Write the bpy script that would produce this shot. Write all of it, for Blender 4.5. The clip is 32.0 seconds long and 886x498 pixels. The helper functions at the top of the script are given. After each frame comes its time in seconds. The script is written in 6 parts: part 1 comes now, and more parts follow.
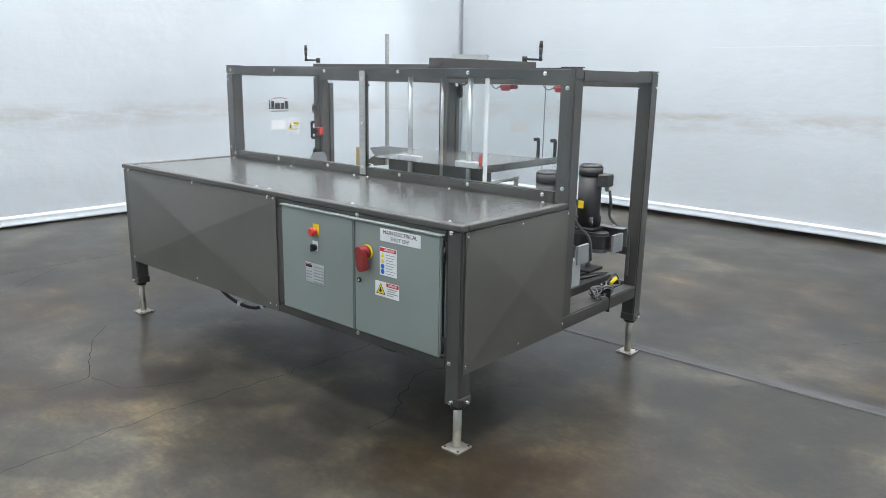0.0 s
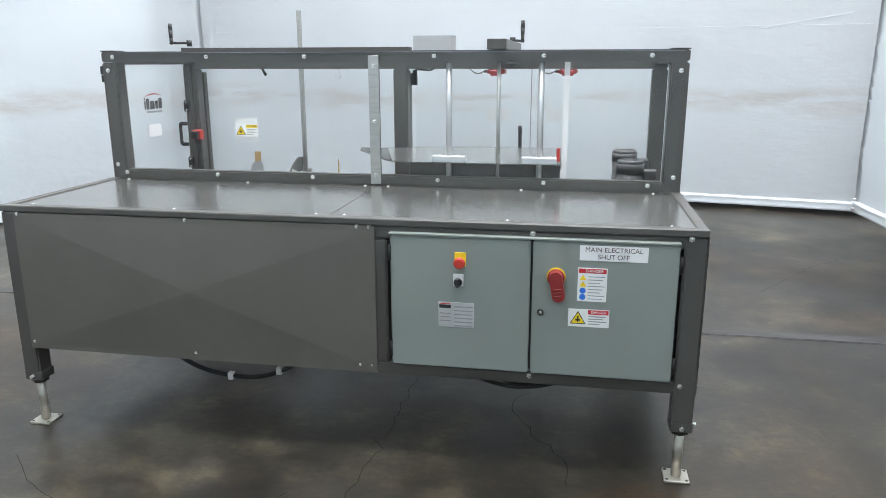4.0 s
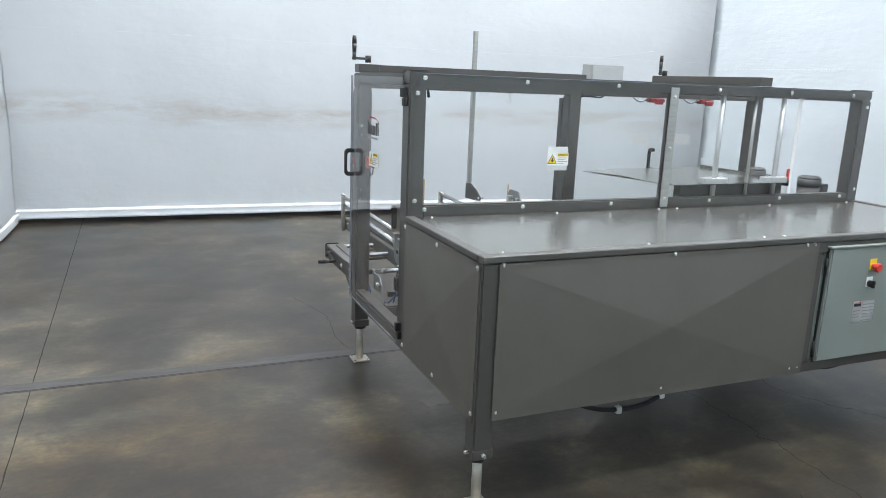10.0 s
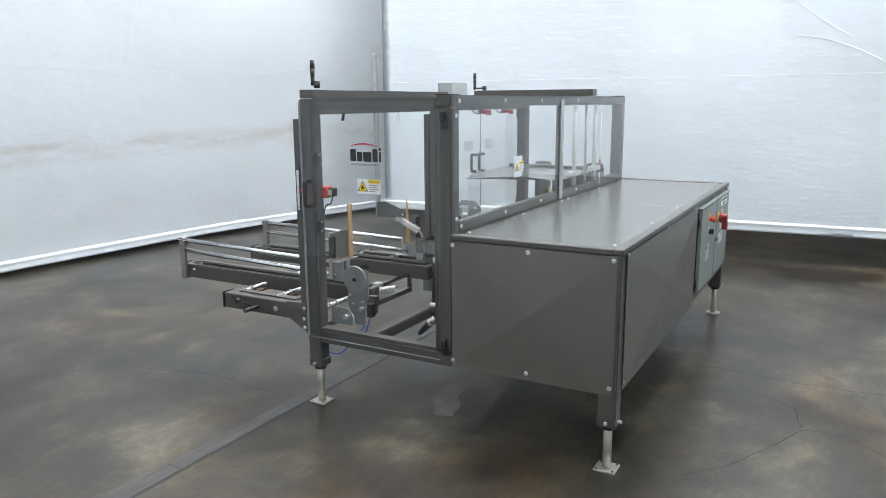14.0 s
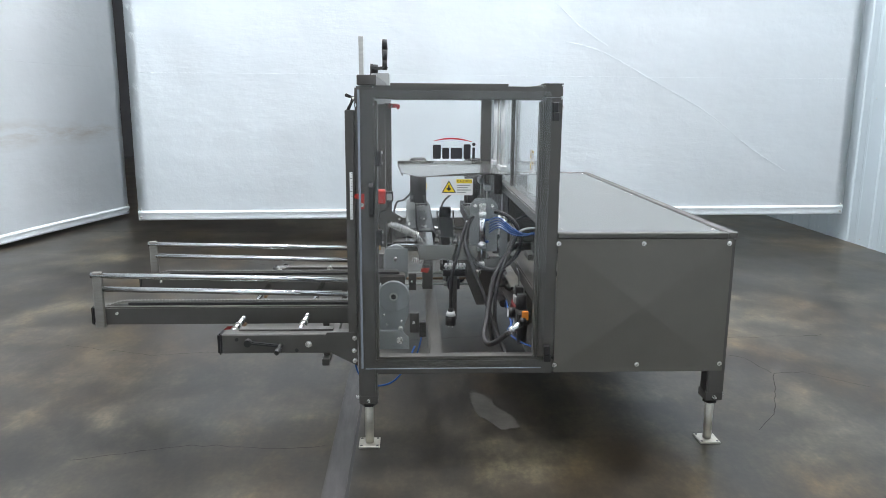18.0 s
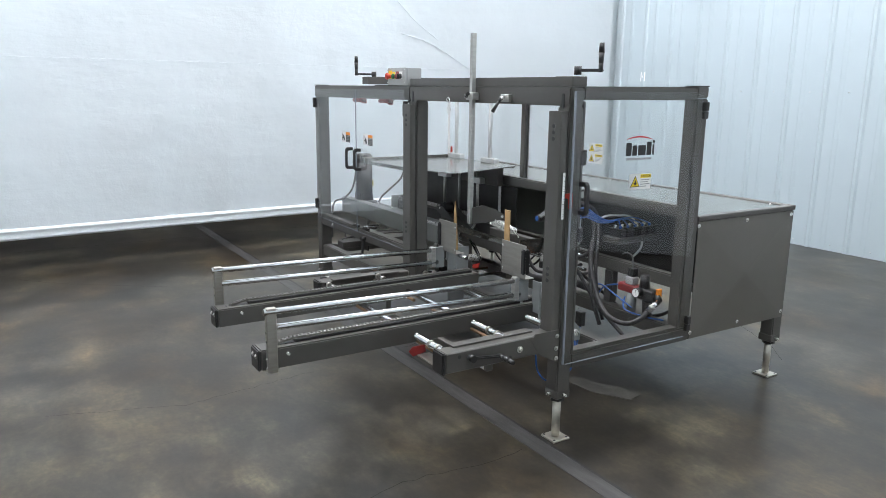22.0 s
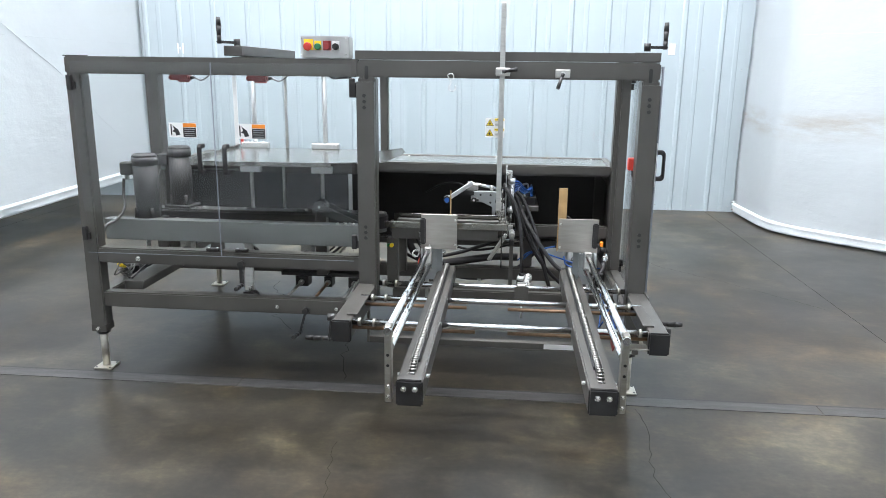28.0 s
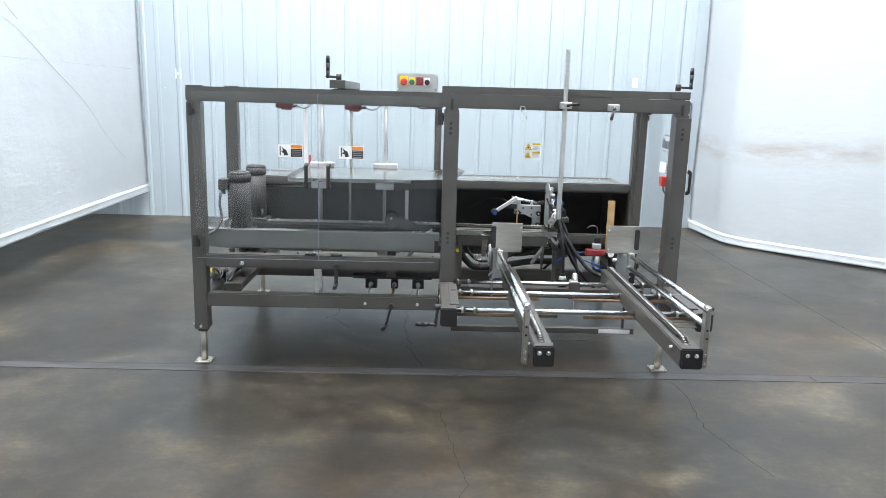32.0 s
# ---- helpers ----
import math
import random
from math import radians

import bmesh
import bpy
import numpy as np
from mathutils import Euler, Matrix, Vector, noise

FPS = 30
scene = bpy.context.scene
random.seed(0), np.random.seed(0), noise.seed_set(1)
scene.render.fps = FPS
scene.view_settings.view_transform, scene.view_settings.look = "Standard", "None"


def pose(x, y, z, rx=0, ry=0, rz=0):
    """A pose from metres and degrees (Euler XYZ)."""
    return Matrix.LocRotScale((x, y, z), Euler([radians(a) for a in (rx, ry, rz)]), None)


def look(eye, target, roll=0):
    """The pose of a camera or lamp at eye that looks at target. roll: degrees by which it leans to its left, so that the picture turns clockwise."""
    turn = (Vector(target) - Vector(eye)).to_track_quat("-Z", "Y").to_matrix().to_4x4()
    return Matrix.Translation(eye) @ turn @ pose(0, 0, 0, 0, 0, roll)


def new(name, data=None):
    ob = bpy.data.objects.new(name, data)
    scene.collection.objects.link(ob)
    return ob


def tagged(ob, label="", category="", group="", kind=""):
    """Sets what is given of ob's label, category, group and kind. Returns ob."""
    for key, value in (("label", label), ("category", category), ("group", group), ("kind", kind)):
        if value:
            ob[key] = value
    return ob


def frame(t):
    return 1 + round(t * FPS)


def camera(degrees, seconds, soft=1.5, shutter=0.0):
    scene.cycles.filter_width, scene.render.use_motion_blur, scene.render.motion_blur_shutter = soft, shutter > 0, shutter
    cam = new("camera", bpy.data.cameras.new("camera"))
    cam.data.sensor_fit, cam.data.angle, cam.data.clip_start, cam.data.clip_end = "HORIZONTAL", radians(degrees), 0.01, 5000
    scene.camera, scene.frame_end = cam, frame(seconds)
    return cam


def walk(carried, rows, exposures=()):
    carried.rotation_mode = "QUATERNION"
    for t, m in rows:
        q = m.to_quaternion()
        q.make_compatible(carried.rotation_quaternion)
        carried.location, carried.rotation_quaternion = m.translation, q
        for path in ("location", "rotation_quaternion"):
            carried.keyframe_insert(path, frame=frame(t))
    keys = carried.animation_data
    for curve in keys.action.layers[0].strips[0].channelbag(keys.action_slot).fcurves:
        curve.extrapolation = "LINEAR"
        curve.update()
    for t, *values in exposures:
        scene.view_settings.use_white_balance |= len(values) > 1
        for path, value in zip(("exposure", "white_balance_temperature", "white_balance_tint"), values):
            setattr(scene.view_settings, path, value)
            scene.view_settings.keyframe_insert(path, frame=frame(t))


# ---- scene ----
cam = camera(62.3, 32.0, soft=0.6)
PATH = [
    (0, (-0.086, -0.027, 1.507), (-1.356, 1.449, 1.051), 1.0),
    (0.5, (-0.349, -0.094, 1.506), (-1.512, 1.467, 1.048), 1.1),
    (1, (-0.604, -0.24, 1.501), (-1.639, 1.409, 1.044), 1.7),
    (1.5, (-0.862, -0.368, 1.51), (-1.745, 1.366, 1.046), 1.7),
    (2, (-1.135, -0.364, 1.492), (-1.903, 1.422, 1.02), 1.3),
    (2.5, (-1.398, -0.373, 1.498), (-2.075, 1.445, 1.011), 0.9),
    (4.5, (-2.544, -0.467, 1.5), (-2.764, 1.461, 1.016), 0.2),
    (5, (-2.79, -0.506, 1.506), (-2.903, 1.434, 1.033), 0.8),
    (5.5, (-3.034, -0.457, 1.506), (-3.096, 1.49, 1.05), 0.9),
    (6, (-3.279, -0.455, 1.505), (-3.273, 1.492, 1.047), 1.3),
    (6.5, (-3.593, -0.509, 1.508), (-3.469, 1.435, 1.054), 1.3),
    (7, (-3.833, -0.453, 1.493), (-3.623, 1.482, 1.03), 1.9),
    (7.5, (-4.081, -0.353, 1.514), (-3.801, 1.571, 1.047), 1.8),
    (8, (-4.439, -0.318, 1.506), (-4.05, 1.589, 1.044), 2.6),
    (8.5, (-4.74, -0.257, 1.514), (-4.227, 1.624, 1.068), 2.5),
    (9, (-4.999, -0.142, 1.516), (-4.386, 1.71, 1.076), 2.2),
    (9.5, (-5.269, -0.068, 1.501), (-4.594, 1.762, 1.059), 2.7),
    (10, (-5.583, -0.04, 1.523), (-4.818, 1.753, 1.076), 2.3),
    (10.5, (-5.803, 0.073, 1.535), (-4.912, 1.807, 1.09), 1.2),
    (11, (-6.048, 0.209, 1.536), (-4.982, 1.846, 1.105), 0.1),
    (11.5, (-6.354, 0.338, 1.55), (-5.081, 1.817, 1.113), 0.0),
    (12, (-6.555, 0.448, 1.535), (-5.176, 1.832, 1.107), -0.2),
    (12.5, (-6.721, 0.644, 1.529), (-5.253, 1.934, 1.106), -0.6),
    (13, (-6.97, 0.852, 1.531), (-5.415, 2.04, 1.12), -0.8),
    (13.5, (-7.206, 1.064, 1.542), (-5.562, 2.129, 1.135), -0.6),
    (14, (-7.318, 1.339, 1.531), (-5.606, 2.295, 1.136), -0.4),
    (14.5, (-7.419, 1.615, 1.528), (-5.653, 2.465, 1.127), -0.5),
    (16.5, (-7.557, 2.676, 1.489), (-5.626, 2.99, 1.074), -0.3),
    (17, (-7.585, 2.968, 1.512), (-5.634, 3.137, 1.104), -0.4),
    (17.5, (-7.52, 3.232, 1.519), (-5.562, 3.272, 1.112), -0.1),
    (18, (-7.506, 3.466, 1.489), (-5.548, 3.379, 1.094), 0.4),
    (18.5, (-7.551, 3.806, 1.471), (-5.603, 3.58, 1.08), 0.9),
    (19, (-7.496, 4.08, 1.472), (-5.57, 3.738, 1.058), 1.0),
    (19.5, (-7.394, 4.355, 1.479), (-5.494, 3.895, 1.058), 0.3),
    (20, (-7.355, 4.691, 1.48), (-5.491, 4.104, 1.053), 0.8),
    (20.5, (-7.294, 4.98, 1.507), (-5.476, 4.265, 1.079), 0.9),
    (21, (-7.143, 5.22, 1.498), (-5.371, 4.39, 1.084), 0.9),
    (21.5, (-6.994, 5.431, 1.514), (-5.266, 4.519, 1.092), 1.2),
    (22, (-6.814, 5.7, 1.531), (-5.152, 4.671, 1.106), 0.7),
    (22.5, (-6.581, 5.884, 1.519), (-5.008, 4.722, 1.101), 0.9),
    (23, (-6.349, 6.032, 1.527), (-4.888, 4.736, 1.098), 0.8),
    (23.5, (-6.096, 6.245, 1.521), (-4.754, 4.824, 1.098), 1.0),
    (24, (-5.875, 6.364, 1.508), (-4.633, 4.852, 1.095), 1.0),
    (24.5, (-5.61, 6.441, 1.5), (-4.458, 4.859, 1.086), 0.6),
    (25, (-5.381, 6.574, 1.51), (-4.339, 4.926, 1.068), 1.1),
    (25.5, (-5.143, 6.745, 1.513), (-4.262, 5.016, 1.027), 1.2),
    (27.5, (-4.112, 7.077, 1.527), (-3.856, 5.153, 1.045), 0.5),
    (28, (-3.88, 7.019, 1.503), (-3.711, 5.083, 1.031), 0.7),
    (28.5, (-3.625, 7.015, 1.494), (-3.528, 5.075, 1.02), 1.1),
    (29, (-3.369, 7.035, 1.495), (-3.344, 5.093, 1.02), 1.1),
    (29.5, (-3.2, 6.984, 1.497), (-3.201, 5.043, 1.015), 2.1),
    (30, (-3.085, 6.942, 1.496), (-3.141, 5.0, 1.018), 2.2),
    (30.5, (-3.058, 6.997, 1.504), (-3.149, 5.057, 1.027), 2.5),
    (31, (-3.054, 7.203, 1.497), (-3.165, 5.263, 1.024), 2.9),
    (31.5, (-3.07, 7.42, 1.52), (-3.158, 5.481, 1.037), 2.7),
    (32, (-3.113, 7.695, 1.527), (-3.16, 5.737, 1.122), 1.6),
]
walk(cam, [(t, look(eye, target, roll)) for t, eye, target, roll in PATH], ((0, 0.12), (4, 0.12), (7, 0.14), (10, 0.12), (14, 0.1), (17, 0.12), (19, 0.11), (23, 0.08), (25, 0.14), (28, 0.38), (31, 0.44), (32, 0.42)))

# ---- light ----
world = bpy.data.worlds.new("hall")
scene.world = world
world.use_nodes = True
world.node_tree.nodes["Background"].inputs[0].default_value = (0.75, 0.85, 1.0, 1)
world.node_tree.nodes["Background"].inputs[1].default_value = 0.02
LAMP_POWER, LAMP_COLOR = 275.0, (0.974, 0.945, 0.970)
# round frosted high-bay lamps hung in three rows, well above the view, and two more over the hall beyond the east curtain
for ly, row in ((0.9, (0.7, 0.8, 0.95, 1.15)), (3.3, (0.45, 0.65, 0.85, 1.1)), (5.4, (0.35, 0.65, 0.95, 1.08))):
    for lx, share in zip((-5.3, -3.8, -2.4, -1.1), row):
        lamp = bpy.data.lights.new("bay_lamp", "POINT")
        lamp.shadow_soft_size = 0.45
        lamp.energy, lamp.color = LAMP_POWER * share, LAMP_COLOR
        new("bay_lamp", lamp).location = (lx, ly, 7.4)
for hx, ly in ((2.6, 1.2), (1.7, 5.7)):
    lamp = bpy.data.lights.new("bay_lamp", "POINT")
    lamp.shadow_soft_size = 0.45
    lamp.energy, lamp.color = LAMP_POWER, LAMP_COLOR
    new("bay_lamp", lamp).location = (hx, ly, 7.4)


# ---- materials ----
def nodes_of(name):
    m = bpy.data.materials.new(name)
    m.use_nodes = True
    nt = m.node_tree
    return m, nt, nt.nodes["Principled BSDF"]


def tex_noise(nt, scale, detail=4.0, rough=0.55, stretch=(1, 1, 1), co="Object", warp=0.0):
    tc = nt.nodes.new("ShaderNodeTexCoord")
    mp = nt.nodes.new("ShaderNodeMapping")
    mp.inputs["Scale"].default_value = stretch
    mp.inputs["Location"].default_value = (0.31, 0.17, 0.43)
    n = nt.nodes.new("ShaderNodeTexNoise")
    n.inputs["Scale"].default_value, n.inputs["Detail"].default_value, n.inputs["Roughness"].default_value = scale, detail, rough
    n.inputs["Distortion"].default_value = warp
    if co == "World":
        g = nt.nodes.new("ShaderNodeNewGeometry")
        nt.links.new(g.outputs["Position"], mp.inputs["Vector"])
    else:
        nt.links.new(tc.outputs[co], mp.inputs["Vector"])
    nt.links.new(mp.outputs[0], n.inputs["Vector"])
    return n.outputs["Fac"]


def ramp(nt, fac, stops):
    r = nt.nodes.new("ShaderNodeValToRGB")
    while len(r.color_ramp.elements) < len(stops):
        r.color_ramp.elements.new(0.5)
    for e, (p, c) in zip(r.color_ramp.elements, stops):
        e.position, e.color = p, (*c, 1)
    nt.links.new(fac, r.inputs[0])
    return r.outputs[0]


def mixc(nt, fac, a, b, mode="MIX"):
    n = nt.nodes.new("ShaderNodeMix")
    n.data_type, n.blend_type = "RGBA", mode
    for sock, v in ((n.inputs[0], fac), (n.inputs[6], a), (n.inputs[7], b)):
        if isinstance(v, (int, float)):
            sock.default_value = v
        elif isinstance(v, tuple):
            sock.default_value = (*v, 1)
        else:
            nt.links.new(v, sock)
    return n.outputs[2]


def maths(nt, op, a, b=0.0, clamp=False):
    n = nt.nodes.new("ShaderNodeMath")
    n.operation, n.use_clamp = op, clamp
    for sock, v in ((n.inputs[0], a), (n.inputs[1], b)):
        if isinstance(v, (int, float)):
            sock.default_value = v
        else:
            nt.links.new(v, sock)
    return n.outputs[0]


def bump(nt, bsdf, height, strength, distance=0.002):
    b = nt.nodes.new("ShaderNodeBump")
    b.inputs["Strength"].default_value, b.inputs["Distance"].default_value = strength, distance
    nt.links.new(height, b.inputs["Height"])
    nt.links.new(b.outputs[0], bsdf.inputs["Normal"])


def surface(name, color, rough=0.5, metal=0.0, vary=0.18, scale=6.0, grain=0.0, grain_scale=300.0, stretch=(1, 1, 1), rough_vary=0.1, spec=0.5):
    m, nt, b = nodes_of(name)
    big = tex_noise(nt, scale, 5.0, 0.6, stretch)
    lo, hi = tuple(c * (1 - vary) for c in color), tuple(min(1, c * (1 + vary)) for c in color)
    nt.links.new(ramp(nt, big, [(0.3, lo), (0.7, hi)]), b.inputs["Base Color"])
    r = maths(nt, "MULTIPLY_ADD", tex_noise(nt, scale * 3.1, 4.0, 0.6, stretch), 2 * rough_vary)
    r.node.inputs[2].default_value = rough - rough_vary
    nt.links.new(r, b.inputs["Roughness"])
    b.inputs["Metallic"].default_value = metal
    b.inputs["Specular IOR Level"].default_value = spec
    if grain:
        bump(nt, b, tex_noise(nt, grain_scale, 3.0, 0.6, stretch), grain)
    return m


M_PAINT = surface("grey_paint", (0.074, 0.071, 0.065), 0.37, 0.0, 0.10, 5, 0.04, 500, rough_vary=0.06)
M_PANEL = surface("grey_panel_paint", (0.118, 0.112, 0.097), 0.36, 0.0, 0.07, 3, 0.06, 500, rough_vary=0.06)
M_DECK = surface("brushed_deck", (0.250, 0.252, 0.235), 0.225, 0.80, 0.07, 2.6, 0.0, 220, (1, 2.5, 1), 0.03)
M_STEEL = surface("mill_steel", (0.48, 0.48, 0.46), 0.36, 0.85, 0.12, 9, 0.06, 260, (1, 1, 8), 0.06)
M_TRAY = surface("polished_sheet", (0.34, 0.34, 0.32), 0.14, 1.0, 0.12, 7, rough_vary=0.05)
M_PLATE = surface("bare_sheet", (0.40, 0.385, 0.35), 0.33, 0.9, 0.10, 9, 0.05, 260, (1, 1, 8), 0.04)
M_TOPPLATE = surface("dark_top_plate", (0.085, 0.087, 0.085), 0.33, 0.3, 0.12, 9, rough_vary=0.04)
M_ALU = surface("aluminium", (0.62, 0.63, 0.63), 0.38, 0.7, 0.08, 9)
M_CHROME = surface("chromed_rod", (0.62, 0.63, 0.64), 0.13, 1.0, 0.04, 12, rough_vary=0.05)
M_ZINC = surface("zinc_bolt", (0.70, 0.70, 0.68), 0.28, 0.9, 0.06, 40)
M_BLACK = surface("black_plastic", (0.018, 0.018, 0.019), 0.42, 0.0, 0.2, 20)
M_RUBBER = surface("black_rubber", (0.022, 0.022, 0.024), 0.62, 0.0, 0.25, 14)
M_MOTOR = surface("motor_grey", (0.050, 0.050, 0.050), 0.50, 0.0, 0.12, 12, 0.1, 400)
M_GREYALU = surface("pale_grey_paint", (0.275, 0.295, 0.295), 0.42, 0.15, 0.06, 8)
M_CAB = surface("cabinet_blue_grey", (0.232, 0.262, 0.240), 0.42, 0.0, 0.05, 2.2, 0.05, 500)
M_GUARD = surface("guard_grey", (0.175, 0.185, 0.180), 0.34, 0.2, 0.07, 6, rough_vary=0.06)
M_BOXGREY = surface("light_grey_box", (0.38, 0.39, 0.385), 0.42, 0.0, 0.05, 8)
M_RED = surface("red_plastic", (0.55, 0.045, 0.03), 0.38, 0.0, 0.12, 20)
M_SENSOR = surface("deep_red_plastic", (0.22, 0.022, 0.022), 0.42, 0.0, 0.12, 20)
M_DKRED = surface("dark_red_plastic", (0.25, 0.024, 0.024), 0.40, 0.0, 0.12, 20)
M_GREEN = surface("green_plastic", (0.02, 0.16, 0.06), 0.4, 0.0, 0.1, 20)
M_YELLOW = surface("yellow_print", (0.85, 0.62, 0.02), 0.5, 0.0, 0.05, 20)
M_ORANGE = surface("orange_print", (0.80, 0.25, 0.02), 0.5, 0.0, 0.05, 20)
M_BLUEP = surface("blue_print", (0.02, 0.16, 0.62), 0.5, 0.0, 0.05, 20)
M_WHITEP = surface("white_print", (0.80, 0.80, 0.79), 0.5, 0.0, 0.03, 20)
M_INK = surface("black_print", (0.02, 0.02, 0.022), 0.5, 0.0, 0.1, 20)
M_REDINK = surface("red_print", (0.55, 0.02, 0.03), 0.5, 0.0, 0.05, 20)
M_GREYINK = surface("grey_print", (0.33, 0.34, 0.34), 0.5, 0.0, 0.1, 30)
M_BLUEHOSE = surface("blue_air_line", (0.02, 0.10, 0.36), 0.35, 0.0, 0.1, 20)
M_GREYHOSE = surface("grey_cable", (0.12, 0.12, 0.12), 0.5, 0.0, 0.15, 20)
M_CARD = surface("cardboard", (0.42, 0.27, 0.12), 0.75, 0.0, 0.2, 14, 0.1, 200)
M_BRONZE = surface("bronze_screw", (0.24, 0.15, 0.09), 0.45, 0.6, 0.2, 30)
# near-black; behind the front panel this colour stands in for interior shade
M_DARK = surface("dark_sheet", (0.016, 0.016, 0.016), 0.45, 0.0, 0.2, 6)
M_FOOT = surface("galvanised_foot", (0.50, 0.48, 0.42), 0.42, 0.8, 0.18, 16)
M_BELT = surface("drive_belt", (0.030, 0.030, 0.032), 0.55, 0.0, 0.2, 30)
M_JACKET = surface("joint_filler", (0.048, 0.046, 0.045), 0.38, 0.0, 0.45, 5, 0.2, 40, (1, 6, 1), 0.07)


def clear_sheet(name):
    m, nt, b = nodes_of(name)
    out = nt.nodes["Material Output"]
    tr = nt.nodes.new("ShaderNodeBsdfTransparent")
    tr.inputs[0].default_value = (0.985, 0.99, 0.99, 1)
    gl = nt.nodes.new("ShaderNodeBsdfGlossy")
    gl.inputs["Roughness"].default_value = 0.02
    lw = nt.nodes.new("ShaderNodeLayerWeight")
    lw.inputs[0].default_value = 0.5
    grazing = maths(nt, "POWER", lw.outputs["Facing"], 4.0)
    grazing = maths(nt, "MULTIPLY_ADD", grazing, 0.6)
    grazing.node.inputs[2].default_value = 0.030
    mx = nt.nodes.new("ShaderNodeMixShader")
    nt.links.new(grazing, mx.inputs[0])
    nt.links.new(tr.outputs[0], mx.inputs[1])
    nt.links.new(gl.outputs[0], mx.inputs[2])
    nt.links.new(mx.outputs[0], out.inputs["Surface"])
    nt.nodes.remove(b)
    return m


M_CLEAR = clear_sheet("clear_polycarbonate")
M_EDGE = surface("sheet_edge", (0.26, 0.28, 0.32), 0.22, 0.0, 0.05, 30)


def concrete():
    """Ground and sealed concrete: broad tone, cloudy trowel marks, worn pale scuffs, brown stains and fine speckle."""
    m, nt, b = nodes_of("polished_concrete")
    broad = tex_noise(nt, 0.45, 4, 0.5, co="World")
    cloud = tex_noise(nt, 1.5, 8, 0.60, co="World", warp=0.5)
    mid = tex_noise(nt, 5.2, 7, 0.60, co="World", warp=0.3)
    fine = tex_noise(nt, 42, 5, 0.6, co="World")
    base = ramp(nt, cloud, [(0.26, (0.0135, 0.0117, 0.0099)), (0.44, (0.0190, 0.0167, 0.0134)), (0.54, (0.0280, 0.0248, 0.0192)), (0.72, (0.062, 0.0560, 0.0425))])

    def over(fac, stops):
        return mixc(nt, 1.0, col, ramp(nt, fac, stops), "MULTIPLY")
    col = base
    col = over(broad, [(0.32, (0.70, 0.71, 0.74)), (0.68, (1.24, 1.22, 1.16))])
    col = over(mid, [(0.24, (0.66, 0.66, 0.67)), (0.50, (1, 1, 1)), (0.70, (1.62, 1.58, 1.44))])
    # worn, dusty scuffs
    col = over(tex_noise(nt, 2.3, 9, 0.66, (1, 1.3, 1), co="World"), [(0.48, (1, 1, 1)), (0.68, (2.05, 1.99, 1.74))])
    # brown stains
    col = over(tex_noise(nt, 0.85, 4, 0.52, (1, 1.4, 1), co="World"), [(0.52, (1, 1, 1)), (0.66, (1.04, 0.86, 0.64))])
    col = over(tex_noise(nt, 16, 6, 0.62, (1, 2.4, 1), co="World"), [(0.28, (0.84, 0.84, 0.84)), (0.50, (1, 1, 1)), (0.70, (1.30, 1.28, 1.22))])
    col = over(fine, [(0.30, (0.80, 0.80, 0.80)), (0.70, (1.22, 1.22, 1.22))])
    nt.links.new(col, b.inputs["Base Color"])
    gloss = maths(nt, "MULTIPLY_ADD", tex_noise(nt, 1.9, 3, 0.5, co="World"), 0.20)
    gloss.node.inputs[2].default_value = 0.235
    nt.links.new(gloss, b.inputs["Roughness"])
    b.inputs["Specular IOR Level"].default_value = 0.48
    bump(nt, b, fine, 0.05, 0.001)
    return m


